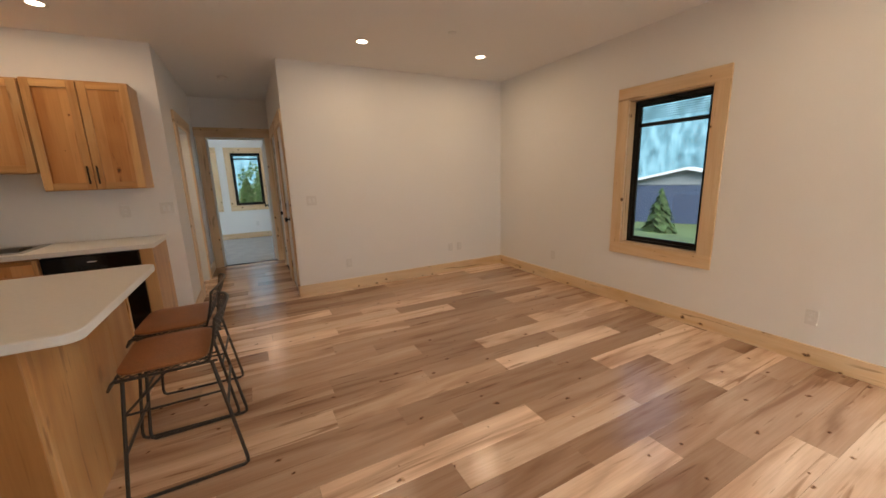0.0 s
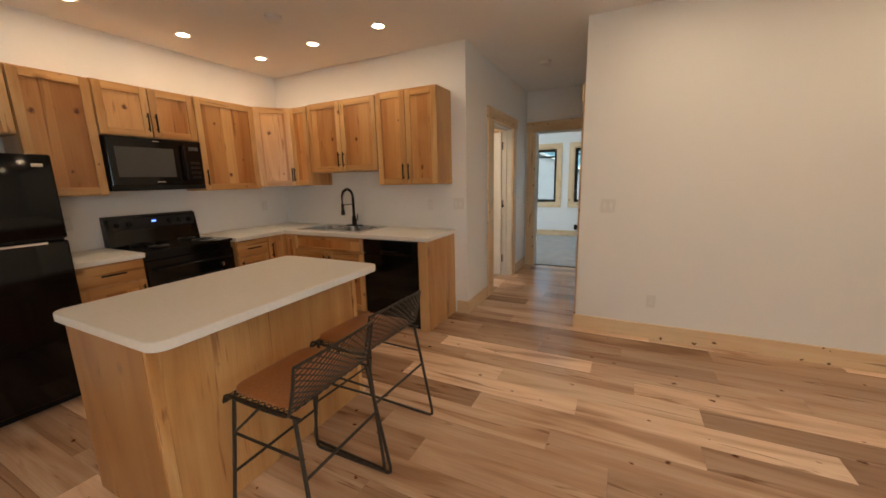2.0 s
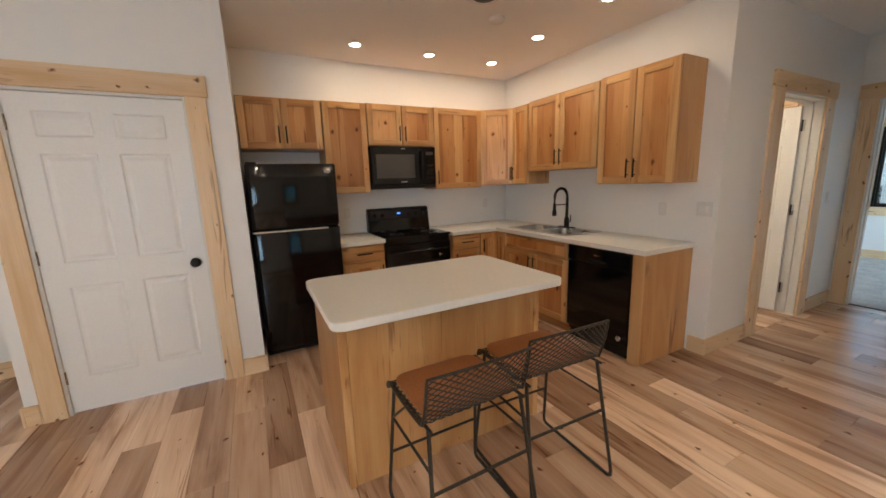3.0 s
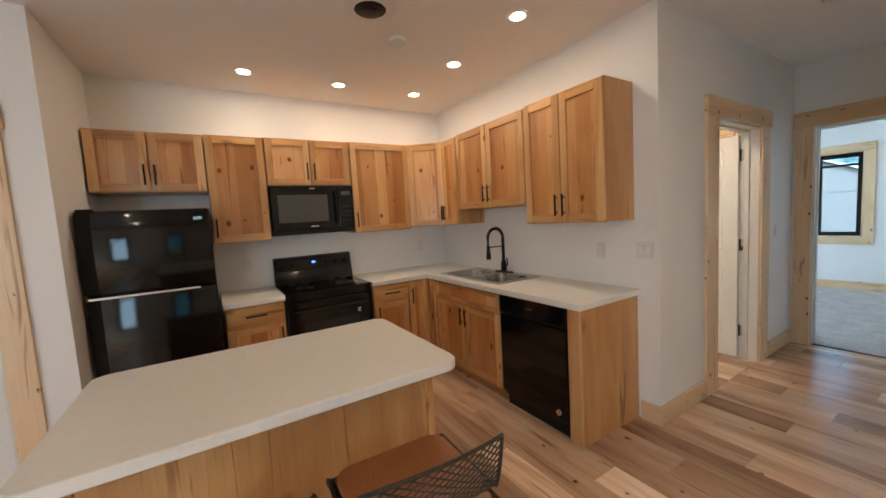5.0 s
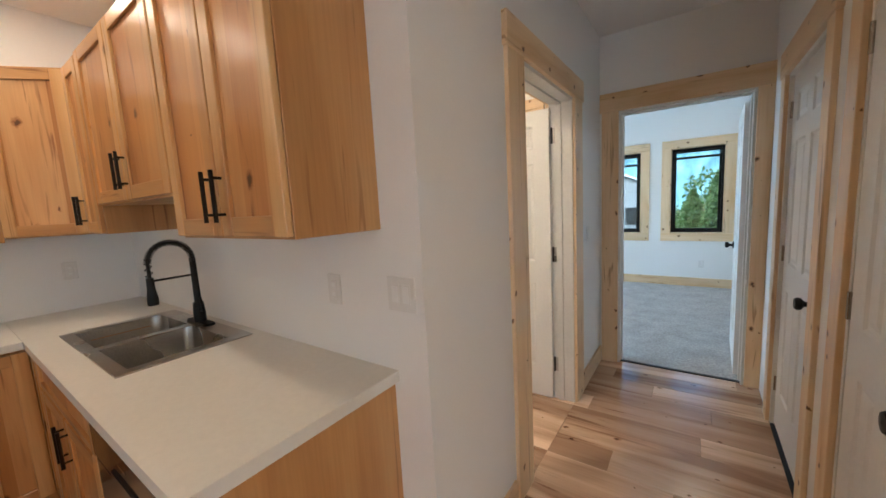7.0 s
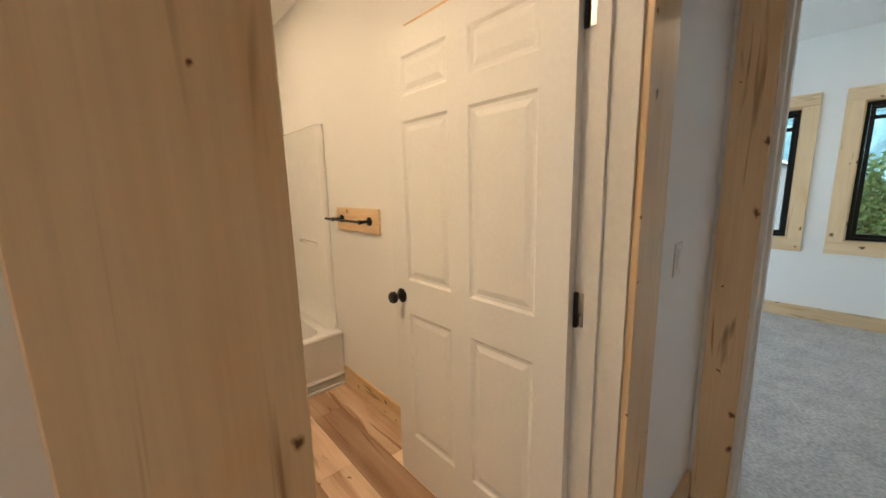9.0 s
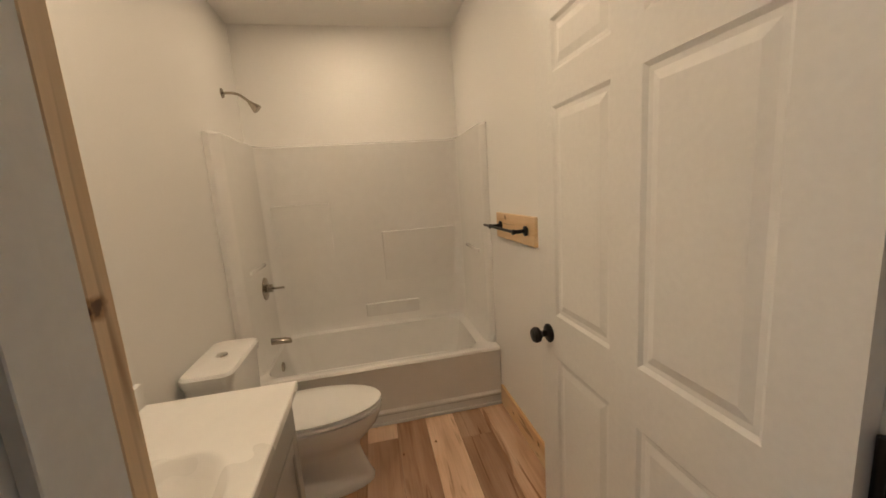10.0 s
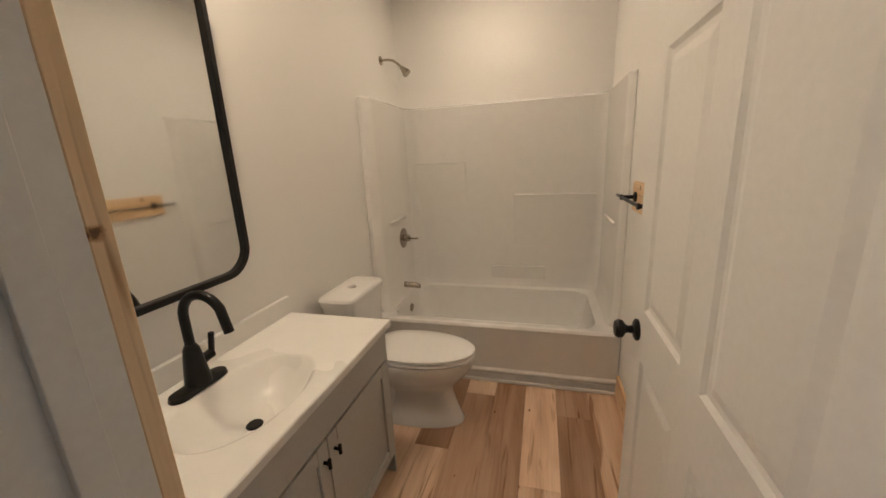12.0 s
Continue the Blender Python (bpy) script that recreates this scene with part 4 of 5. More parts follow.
def microwave():
    s = thing("microwave_oven", "black over-the-range microwave oven", "microwave", pose(-2.165, 3.032, 0, 0, 0, 90))
    w, d, z0, z1 = 0.757, 0.36, 1.43, 1.882
    part("body", box(0, 0.035, z0, w, d, z1, 0.003), BLACK_GLOSS, s)
    dr = part("door", box(0.003, 0.0, z0 + 0.045, 0.60, 0.035, z1 - 0.003, 0.006, 2), BLACK_GLOSS, s)
    part("window", box(0.055, -0.002, z0 + 0.115, 0.50, 0.003, z1 - 0.085, 0.0015), GREY_GLASS, dr, "grey meshed window")
    part("door_handle", merged(tube([(0.575, -0.030, z0 + 0.09), (0.575, -0.036, z0 + 0.24), (0.575, -0.030, z1 - 0.05)], 0.011, 10), box(0.567, -0.03, z0 + 0.09, 0.583, 0.003, z0 + 0.115), box(0.567, -0.03, z1 - 0.075, 0.583, 0.003, z1 - 0.05)), BLACK_GLOSS, dr, smooth=True)
    cp = part("control_panel", box(0.603, 0.0, z0 + 0.045, w - 0.003, 0.035, z1 - 0.003, 0.006, 2), BLACK_GLOSS, s)
    part("display", box(0.635, -0.0015, z1 - 0.09, w - 0.035, 0.002, z1 - 0.055), GREY_GLASS, cp)
    for r in range(4):
        for c in range(3):
            part("button", box(0.637 + c * 0.031, -0.0012, z0 + 0.10 + r * 0.045, 0.661 + c * 0.031, 0.001, z0 + 0.125 + r * 0.045, 0.0006), BLACK_MATT, cp)
    g = part("vent_grille", box(0.003, 0.005, z0 + 0.002, w - 0.003, 0.035, z0 + 0.042, 0.003), BLACK_MATT, s)
    part("badge", box(0.33, -0.002, z0 + 0.068, 0.40, 0.003, z0 + 0.076), CHROME, dr, "small silver badge")
    part("badge", box(0.34, -0.002, z1 - 0.03, 0.39, 0.003, z1 - 0.022), CHROME, dr, "small silver badge")


def dishwasher():
    s = thing("dishwasher", "glossy black built-in dishwasher under the worktop", "dishwasher", pose(-0.748, 4.415, 0))
    w = 0.638
    part("body", box(0.004, 0.035, 0.08, w - 0.004, 0.60, 0.889), BLACK_MATT, s)
    dr = part("door", box(0.004, 0, 0.12, w - 0.004, 0.035, 0.745, 0.006, 2), BLACK_GLOSS, s)
    cp = part("control_panel", box(0.004, -0.004, 0.752, w - 0.004, 0.035, 0.888, 0.008, 2), BLACK_GLOSS, s)
    part("grip", box(0.22, -0.010, 0.765, w - 0.22, 0.0, 0.79, 0.004), BLACK_GLASS, cp)
    part("label_bar", box(0.29, -0.0055, 0.825, 0.35, -0.003, 0.832), CHROME, cp, "small silver mark")
    part("badge", lathe([(0.0, 0.0), (0.022, 0.0), (0.020, 0.004), (0.0, 0.005)], (w - 0.08, 0.0, 0.17), "-y"), CHROME, dr, "round silver sticker")
    part("kickplate", box(0.01, 0.05, 0.0, w - 0.01, 0.08, 0.115), BLACK_MATT, s)


fridge(), stove(), microwave(), dishwasher()

# ---- island and stools ----
isl = thing("kitchen_island", "hickory kitchen island with overhanging white top", "kitchen island", pose(0.05, -0.028, 0))
part("core", box(-0.66, 2.20, 0.10, -0.04, 3.36, 0.891), HICKORY_SIDE, isl)
for y in (2.175, 3.36):
    part("end_panel", box(-0.685, y, 0.0, -0.035, y + 0.02, 0.892, 0.003), HICKORY_END, isl, "orange-brown hickory end panel")
xs = [2.177, 2.215, 2.60, 2.98, 3.34, 3.378]
for i, (a, b) in enumerate(zip(xs, xs[1:])):
    stile_board = i in (0, 4)
    part("stile" if stile_board else "back_panel", box(-0.036, a + 0.0007, 0.0, -0.016 if stile_board else -0.022, b - 0.0007, 0.892, 0.002), HICKORY_STILE if stile_board else HICKORY_SIDE, isl, "" if stile_board else "pale strip-grained hickory panel")
part("toe_kick", box(-0.62, 2.20, 0.0, -0.06, 3.36, 0.10), HICKORY_X, isl)
for i in range(2):
    y0 = 2.20 + i * 0.58
    fr = shaker(isl, "door", 0.004, 0.575, 0.12, 0.705, 0.0, handle=(0.54 if i == 0 else 0.04, 0.58, True))
    fr.matrix_local = pose(-0.662, y0 + 0.58, 0, 0, 0, -90)
    fr = shaker(isl, "drawer", 0.004, 0.575, 0.72, 0.88, 0.0, rail=0.03, handle=(0.29, 0.80, False))
    fr.matrix_local = pose(-0.662, y0 + 0.58, 0, 0, 0, -90)
part("top", loft([ring(-0.263, 2.775, 0.8925, 0.415, 0.642, 0.06), ring(-0.263, 2.775, 0.896, 0.418, 0.645, 0.062), ring(-0.263, 2.775, 0.929, 0.418, 0.645, 0.062), ring(-0.263, 2.775, 0.9325, 0.415, 0.642, 0.06)]), COUNTER, isl, "white laminate top with rounded corners", True)


def bar_stool(m):
    """Local: sitter faces -x; origin on the floor under the seat's middle."""
    s = thing("bar_stool", "iron wire bar stool with tan leather seat pad", "bar stool", m, "stools at the island")
    hw = 0.245
    for sy in (-1, 1):
        y = sy * hw
        yt = sy * 0.215
        pts = [(-0.175, yt, 0.60), (-0.235, y, 0.05)] + [(-0.232, y, 0.02), (-0.215, y, 0.009)] + [(0.235, y, 0.009), (0.252, y, 0.02), (0.252, y, 0.05), (0.165, yt, 0.60)]
        part("sled_leg", tube(pts, 0.0085, 8), IRON, s, "bent iron sled leg", True)
        part("side_stretcher", tube([(-0.19, sy * 0.225, 0.44), (0.192, sy * 0.225, 0.44)], 0.006, 6), IRON, s, smooth=True)
        part("brace", tube([(-0.19, sy * 0.225, 0.44), (-0.02, sy * 0.213, 0.598)], 0.006, 6), IRON, s, smooth=True)
        part("seat_rail", tube([(-0.20, yt, 0.602), (0.19, yt, 0.602)], 0.007, 6), IRON, s, smooth=True)
    part("front_stretcher", tube([(-0.213, -0.235, 0.25), (-0.213, 0.235, 0.25)], 0.007, 6), IRON, s, smooth=True)
    part("back_stretcher", tube([(0.205, -0.23, 0.36), (0.205, 0.23, 0.36)], 0.007, 6), IRON, s, smooth=True)

    def shell(u, v):
        """u across -1..1, v 0..1 from the front lip over the seat and up the back."""
        y = u * (0.235 - 0.01 * abs(v - 0.5))
        if v < 0.12:
            q = v / 0.12
            x, z = -0.225 + 0.02 * q, 0.575 + 0.04 * q
        elif v < 0.58:
            q = (v - 0.12) / 0.46
            x, z = -0.205 + 0.36 * q, 0.615 - 0.006 * math.sin(math.pi * q)
        else:
            q = (v - 0.58) / 0.42
            x, z = 0.155 + 0.085 * q + 0.02 * math.sin(math.pi * q / 2), 0.615 + 0.235 * q ** 1.15
            x -= 0.055 * u * u * q
            z -= 0.03 * u * u * q
        return Vector((x, y, z))

    net = bmesh.new()
    nu, nv = 12, 22
    for k in range(-nv, nu + 1, 1):
        for sgn in (1, -1):
            pts = []
            for j in range(nv + 1):
                i = k + j
                if 0 <= i <= nu:
                    u = -1 + 2 * i / nu
                    pts.append(shell(u * sgn, j / nv))
            if len(pts) > 1:
                add_tube(net, pts, 0.0027, 4)
    part("wire_net", net, IRON, s, "dark diamond wire netting")
    edge = [shell(-1, i / 30) for i in range(31)] + [shell(-1 + 2 * i / 14, 1.0) for i in range(1, 15)] + [shell(1, 1 - i / 30) for i in range(1, 31)] + [shell(1 - 2 * i / 10, 0.0) for i in range(1, 10)]
    part("rim_rod", tube(edge, 0.0065, 7, True), IRON, s, "rounded iron rim", True)
    pad = loft([ring(-0.025, 0, 0.618, 0.170, 0.205, 0.06), ring(-0.025, 0, 0.624, 0.178, 0.213, 0.065), ring(-0.025, 0, 0.634, 0.178, 0.213, 0.065), ring(-0.025, 0, 0.640, 0.165, 0.20, 0.055), ring(-0.025, 0, 0.643, 0.10, 0.13, 0.04)])
    part("seat_pad", pad, LEATHER, s, "tan leather seat pad", True)
    return s


stool = bar_stool(pose(0.39, 2.56, 0, 0, 0, 1))
copy_thing(stool, pose(0.35, 3.07, 0, 0, 0, -2))

# ---- bathroom ----
tub = thing("bathtub_unit", "white acrylic bathtub with moulded wall surround", "bathtub")
tx1 = -1.925
mx, my = (BX0 + tx1) / 2, (BY0 + BY1) / 2
hx, hy = (tx1 - BX0) / 2 - 0.002, (BY1 - BY0) / 2 - 0.002
part("tub", loft([ring(mx, my, 0.0, hx - 0.02, hy, 0.012), ring(mx, my, 0.05, hx - 0.02, hy, 0.012), ring(mx, my, 0.06, hx - 0.008, hy, 0.012), ring(mx, my, 0.075, hx - 0.006, hy, 0.012), ring(mx, my, 0.09, hx - 0.02, hy, 0.012),
                  ring(mx, my, 0.36, hx - 0.012, hy, 0.012), ring(mx, my, 0.395, hx, hy, 0.014), ring(mx, my, 0.41, hx - 0.01, hy - 0.004, 0.02), ring(mx, my, 0.412, hx - 0.06, hy - 0.10, 0.10), ring(mx, my, 0.395, hx - 0.085, hy - 0.125, 0.12),
                  ring(mx, my, 0.20, hx - 0.11, hy - 0.16, 0.13), ring(mx, my, 0.11, hx - 0.15, hy - 0.20, 0.12), ring(mx, my, 0.09, hx - 0.22, hy - 0.30, 0.10)]), ACRYLIC, tub, "white acrylic tub with a stepped apron", True)


def surround_ring(z, inset):
    """U-shaped plan of the surround: the inner face, then back along the walls."""
    r = 0.10
    xf, xb, ya, yb = -2.02, BX0 + 0.035 + inset, BY0 + 0.085 + inset, BY1 - 0.040 - inset
    pts = [(xf, ya - 0.05, z), (xf - 0.03, ya - 0.012, z), (xf - 0.06, ya, z)]
    pts += [(xb + r + r * math.cos(a), ya + r + r * math.sin(a), z) for a in [math.pi * (1.5 - 0.5 * i / 6) for i in range(7)]]
    pts += [(xb + r + r * math.cos(a), yb - r + r * math.sin(a), z) for a in [math.pi * (1.0 - 0.5 * i / 6) for i in range(7)]]
    pts += [(xf - 0.06, yb, z), (xf - 0.03, yb + 0.006, z), (xf, yb + 0.034, z)]
    pts += [(xf, BY1 - 0.002, z), (BX0 + 0.002, BY1 - 0.002, z), (BX0 + 0.002, BY0 + 0.002, z), (xf, BY0 + 0.002, z)]
    return pts


part("surround", loft([surround_ring(0.412, 0.03), surround_ring(0.46, 0.006), surround_ring(0.60, 0.0), surround_ring(1.88, 0.0), surround_ring(1.905, 0.004), surround_ring(1.918, -0.012)]), ACRYLIC, tub, "glossy moulded surround wall", True)
bxs = BX0 + 0.034
for ya, yb, z, dep in ((BY0 + 0.10, 5.80, 1.46, 0.024), (6.19, BY1 - 0.05, 1.19, 0.026), (6.0, 6.46, 0.585, 0.024)):
    part("shelf_ledge", loft([ring(bxs + 0.001, (ya + yb) / 2, z - min(0.42, z - 0.45), 0.002, (yb - ya) / 2 - 0.004, 0.001), ring(bxs + dep * 0.42, (ya + yb) / 2, z - 0.03, dep * 0.42, (yb - ya) / 2 - 0.002, 0.010), ring(bxs + dep / 2, (ya + yb) / 2, z, dep / 2, (yb - ya) / 2, 0.012), ring(bxs + dep / 2 - 0.004, (ya + yb) / 2, z + 0.006, dep / 2 - 0.005, (yb - ya) / 2 - 0.015, 0.008)]), ACRYLIC, tub, "moulded soap ledge", True)
ySL, ySR = BY0 + 0.085, BY1 - 0.040
for y0, y1 in ((ySL - 0.006, ySL + 0.014), (ySR - 0.014, ySR + 0.006)):
    part("grab_ledge", box(-2.52, y0, 1.04, -2.18, y1, 1.065, 0.008, 2), ACRYLIC, tub, "moulded side ledge", True)
part("floor_trim", box(tx1 + 0.001, BY0 + 0.002, 0.0, tx1 + 0.016, BY1 - 0.02, 0.022, 0.005, 2), ACRYLIC, tub, "white quarter-round strip along the floor")
part("overflow_plate", lathe([(0.0, 0.012), (0.028, 0.011), (0.034, 0.004), (0.034, 0.0), (0.0, 0.0)], (-2.36, BY0 + 0.148, 0.315), "y"), NICKEL, tub, "nickel overflow plate", True)

sh = thing("shower", "brushed nickel shower head on a bent arm", "shower", pose(-2.47, BY0, 2.235))
part("flange", lathe([(0.0, 0.0), (0.032, 0.0), (0.030, 0.006), (0.012, 0.012), (0.0, 0.012)], axis="y"), NICKEL, sh, smooth=True)
part("arm", tube([(0, 0, 0), (0, 0.06, 0.0), (0, 0.10, -0.01), (0, 0.14, -0.04), (0, 0.165, -0.065)], 0.009, 10), NICKEL, sh, smooth=True)
hd = part("head", lathe([(0.0, 0.0), (0.014, 0.0), (0.017, 0.02), (0.030, 0.05), (0.032, 0.068), (0.0, 0.070)]), NICKEL, sh, smooth=True)
hd.matrix_local = pose(0, 0.16, -0.06, 180 + 42, 0, 0)
va = thing("shower_valve", "round nickel shower valve with a lever", "shower valve", pose(-2.455, ySL, 0.885))
part("escutcheon", lathe([(0.0, 0.0), (0.082, 0.0), (0.080, 0.006), (0.045, 0.012), (0.03, 0.016), (0.028, 0.05), (0.0, 0.052)], axis="y", n=32), NICKEL, va, smooth=True)
part("lever", tube([(0, 0.045, 0), (0.02, 0.075, 0.0), (0.03, 0.135, 0.004)], 0.008, 10), NICKEL, va, smooth=True)
sp = thing("tub_spout", "brushed nickel tub spout", "spout", pose(-2.40, ySL, 0.50))
part("body", loft([[(0.024 * math.cos(a) * k, y, 0.024 * k * math.sin(a) - dz) for a in [math.tau * i / 20 for i in range(20)]] for y, k, dz in ((0.0, 1.1, 0), (0.02, 1.0, 0), (0.10, 0.95, 0.002), (0.135, 0.8, 0.008), (0.14, 0.4, 0.012))]), NICKEL, sp, smooth=True)

toi = thing("toilet", "white china two-piece toilet, lid closed", "toilet", pose(-1.505, BY0 + 0.008, 0) @ Matrix.Diagonal((1.0, 1.0, 1.06, 1.0)))


def egg(z, hw, y0, y1, sq=0.0):
    """A level egg-shaped ring, blunt at the back."""
    pts = []
    cy = y0 + (y1 - y0) * 0.42
    for i in range(32):
        a = math.tau * i / 32
        s = math.sin(a)
        ln = (y1 - cy) if s > 0 else (cy - y0)
        c = math.cos(a)
        e = 0.72 if s < 0 else 1.0
        pts.append((hw * math.copysign(abs(c) ** e, c), cy + ln * math.copysign(abs(s) ** e, s), z))
    return pts


part("bowl", loft([egg(0.0, 0.118, 0.20, 0.755), egg(0.022, 0.120, 0.20, 0.758), egg(0.045, 0.108, 0.22, 0.745), egg(0.12, 0.094, 0.25, 0.715), egg(0.19, 0.092, 0.25, 0.695), egg(0.225, 0.105, 0.23, 0.705), egg(0.27, 0.140, 0.21, 0.755), egg(0.32, 0.170, 0.19, 0.80),
                   egg(0.37, 0.183, 0.19, 0.825), egg(0.392, 0.183, 0.19, 0.828), egg(0.397, 0.15, 0.22, 0.79)]), CHINA, toi, "white china bowl and foot", True)
part("seat", loft([egg(0.401, 0.176, 0.24, 0.825), egg(0.404, 0.186, 0.235, 0.832), egg(0.414, 0.186, 0.235, 0.832), egg(0.418, 0.18, 0.24, 0.826)]), CHINA, toi, "white seat ring", True)
part("lid", loft([egg(0.423, 0.174, 0.24, 0.818), egg(0.427, 0.185, 0.23, 0.831), egg(0.436, 0.185, 0.23, 0.831), egg(0.442, 0.17, 0.245, 0.815), egg(0.446, 0.09, 0.33, 0.70)]), CHINA, toi, "closed white lid", True)
part("tank", loft([ring(0, 0.115, 0.36, 0.165, 0.085, 0.04), ring(0, 0.115, 0.45, 0.18, 0.092, 0.04), ring(0, 0.115, 0.705, 0.20, 0.10, 0.04)]), CHINA, toi, "white china cistern", True)
part("tank_lid", loft([ring(0, 0.115, 0.706, 0.208, 0.108, 0.045), ring(0, 0.115, 0.74, 0.212, 0.111, 0.045), ring(0, 0.115, 0.752, 0.204, 0.103, 0.04), ring(0, 0.115, 0.756, 0.12, 0.06, 0.03)]), CHINA, toi, "white cistern lid", True)
part("flush_button", lathe([(0.0, 0.764), (0.022, 0.763), (0.026, 0.757), (0.026, 0.752), (0.0, 0.752)], (0, 0.115, 0)), CHROME, toi, "oval chrome flush button", True)
for sx in (-1, 1):
    part("trapway", loft([[(sx * 0.085 + sx * 0.03 * k * math.cos(a), 0.28 + y + 0.055 * k * math.sin(a), z) for a in [math.tau * i / 14 for i in range(14)]] for z, y, k in ((0.05, 0.0, 1.0), (0.13, 0.02, 1.15), (0.22, 0.05, 0.9), (0.27, 0.06, 0.4))]), CHINA, toi, "moulded trapway", True)

# vanity; local x along the wall from its far end, front at y = depth
van = thing("bathroom_vanity", "grey shaker vanity with a white moulded basin top", "vanity")
vx0, vx1, vy1, vz = -1.098, -0.055, 5.768, 0.815
part("cabinet_body", box(vx0 + 0.008, BY0 + 0.001, 0.10, vx1 - 0.008, vy1 - 0.045, vz - 0.135, 0.002), VANITY_PAINT, van)
part("toe_kick", box(vx0 + 0.012, BY0 + 0.001, 0.0, vx1 - 0.012, vy1 - 0.10, 0.10), VANITY_PAINT, van)
part("end_panel", box(vx0 + 0.004, BY0 + 0.001, 0.0, vx0 + 0.022, vy1 - 0.030, vz - 0.03, 0.002), VANITY_PAINT, van)
vmid = (vx0 + vx1) / 2
part("false_front", box(vx0 + 0.024, vy1 - 0.045, 0.63, vx1 - 0.012, vy1 - 0.025, vz - 0.035, 0.003), VANITY_PAINT, van)
for i, (a, b) in enumerate(((vx0 + 0.024, vmid - 0.012 + 0.0), (vmid - 0.008, vx1 - 0.012))):
    dd = shaker(van, "door", 0.0, b - a, 0.115, 0.622, 0.0, rail=0.055, stile=VANITY_PAINT, panel=VANITY_PAINT)
    dd.matrix_local = pose(b, vy1 - 0.045, 0, 0, 0, 180)
    tagged(dd, "grey framed cabinet door")
    kx = 0.03 if i == 0 else (b - a) - 0.03
    part("knob", merged(lathe([(0.0, 0.0), (0.006, 0.0), (0.006, 0.02), (0.0, 0.02)], (kx, -0.02, 0.555), "-y", 12), tube([(kx, -0.042, 0.538), (kx, -0.042, 0.572)], 0.0065, 10)), BLACK_MATT, dd, "black T knob", True)
bcx, bcy = -0.515, 5.535
hxv, hyv = (vx1 - vx0) / 2, (vy1 - BY0) / 2
tcx, tcy = vmid, (vy1 + BY0) / 2


def top_rings():
    def oval(z, a, b, e=1.0):
        return [(bcx + a * math.copysign(abs(math.cos(t)) ** e, math.cos(t)), bcy + b * math.copysign(abs(math.sin(t)) ** e, math.sin(t)), z) for t in [math.tau * i / 48 for i in range(48)]]
    def slab(z, g=0.0):
        out = []
        for i in range(48):
            t = math.tau * i / 48
            c, s = math.cos(t), math.sin(t)
            xa = (tcx + hxv - g - bcx) if c > 0 else (bcx - tcx + hxv - g)
            ya = (tcy + hyv - g - bcy) if s > 0 else (bcy - tcy + hyv - g)
            k = max(abs(c), abs(s))
            out.append((bcx + xa * max(-1, min(1, c / k)), bcy + ya * max(-1, min(1, s / k)), z))
        return out
    return [slab(vz - 0.03), slab(vz - 0.004), slab(vz, 0.004), oval(vz, 0.25, 0.172, 0.9), oval(vz - 0.006, 0.238, 0.16, 0.92), oval(vz - 0.05, 0.215, 0.14), oval(vz - 0.10, 0.15, 0.10), oval(vz - 0.115, 0.06, 0.04), oval(vz - 0.118, 0.026, 0.024)]


part("basin_top", loft(top_rings(), cap_start=False), MARBLE, van, "white moulded top with an oval basin", True)
part("backsplash", box(vx0 + 0.002, BY0 + 0.001, vz - 0.001, vx1, BY0 + 0.022, vz + 0.085, 0.004, 2), MARBLE, van, "white upstand")
part("drain", lathe([(0.0, vz - 0.112), (0.022, vz - 0.112), (0.026, vz - 0.116), (0.026, vz - 0.119), (0.0, vz - 0.119)], (bcx, bcy, 0)), BLACK_MATT, van, "black pop-up drain", True)

bf = thing("basin_faucet", "matt black high-arc basin faucet", "faucet", pose(-0.515, BY0 + 0.11, vz) @ Matrix.Scale(1.18, 4))
part("base_plate", loft([ring(0, 0, 0.0, 0.085, 0.028, 0.027), ring(0, 0, 0.012, 0.082, 0.025, 0.024), ring(0, 0, 0.016, 0.05, 0.02, 0.019)]), BLACK_MATT, bf, smooth=True)
part("column", lathe([(0.034, 0.010), (0.032, 0.03), (0.027, 0.07), (0.020, 0.115), (0.0135, 0.128), (0.0, 0.128)]), BLACK_MATT, bf, smooth=True)
part("spout", tube([(0, 0, 0.10), (0, 0, 0.19)] + [(0, 0.068 - 0.068 * math.cos(a), 0.205 + 0.068 * math.sin(a)) for a in [math.pi * i / 12 for i in range(11)]] + [(0, 0.142, 0.175)], 0.0125, 12), BLACK_MATT, bf, smooth=True)
part("lever", merged(tube([(-0.018, 0.004, 0.07), (-0.052, 0.006, 0.075)], 0.014, 10), tube([(-0.050, 0.005, 0.07), (-0.058, 0.010, 0.135)], 0.008, 8)), BLACK_MATT, bf, smooth=True)

mir = thing("mirror", "tall mirror with rounded black metal frame", "mirror", pose(-0.520, BY0, 1.635))
mw2, mh2, mr = 0.39, 0.55, 0.12


def mirror_ring(y, g):
    return [(p[0], y, p[1]) for p in [(q[0], q[1]) for q in ring(0, 0, 0, mw2 - g, mh2 - g, mr - g, 8)]]


part("frame", loft([mirror_ring(0.001, 0.0), mirror_ring(0.026, 0.0), mirror_ring(0.030, 0.004), mirror_ring(0.030, 0.022), mirror_ring(0.026, 0.026), mirror_ring(0.012, 0.026)], cap_start=False, cap_end=False), BLACK_MATT, mir, "black metal frame", True)
part("glass", loft([mirror_ring(0.004, 0.025), mirror_ring(0.014, 0.025)]), MIRROR, mir, "silvered mirror glass")

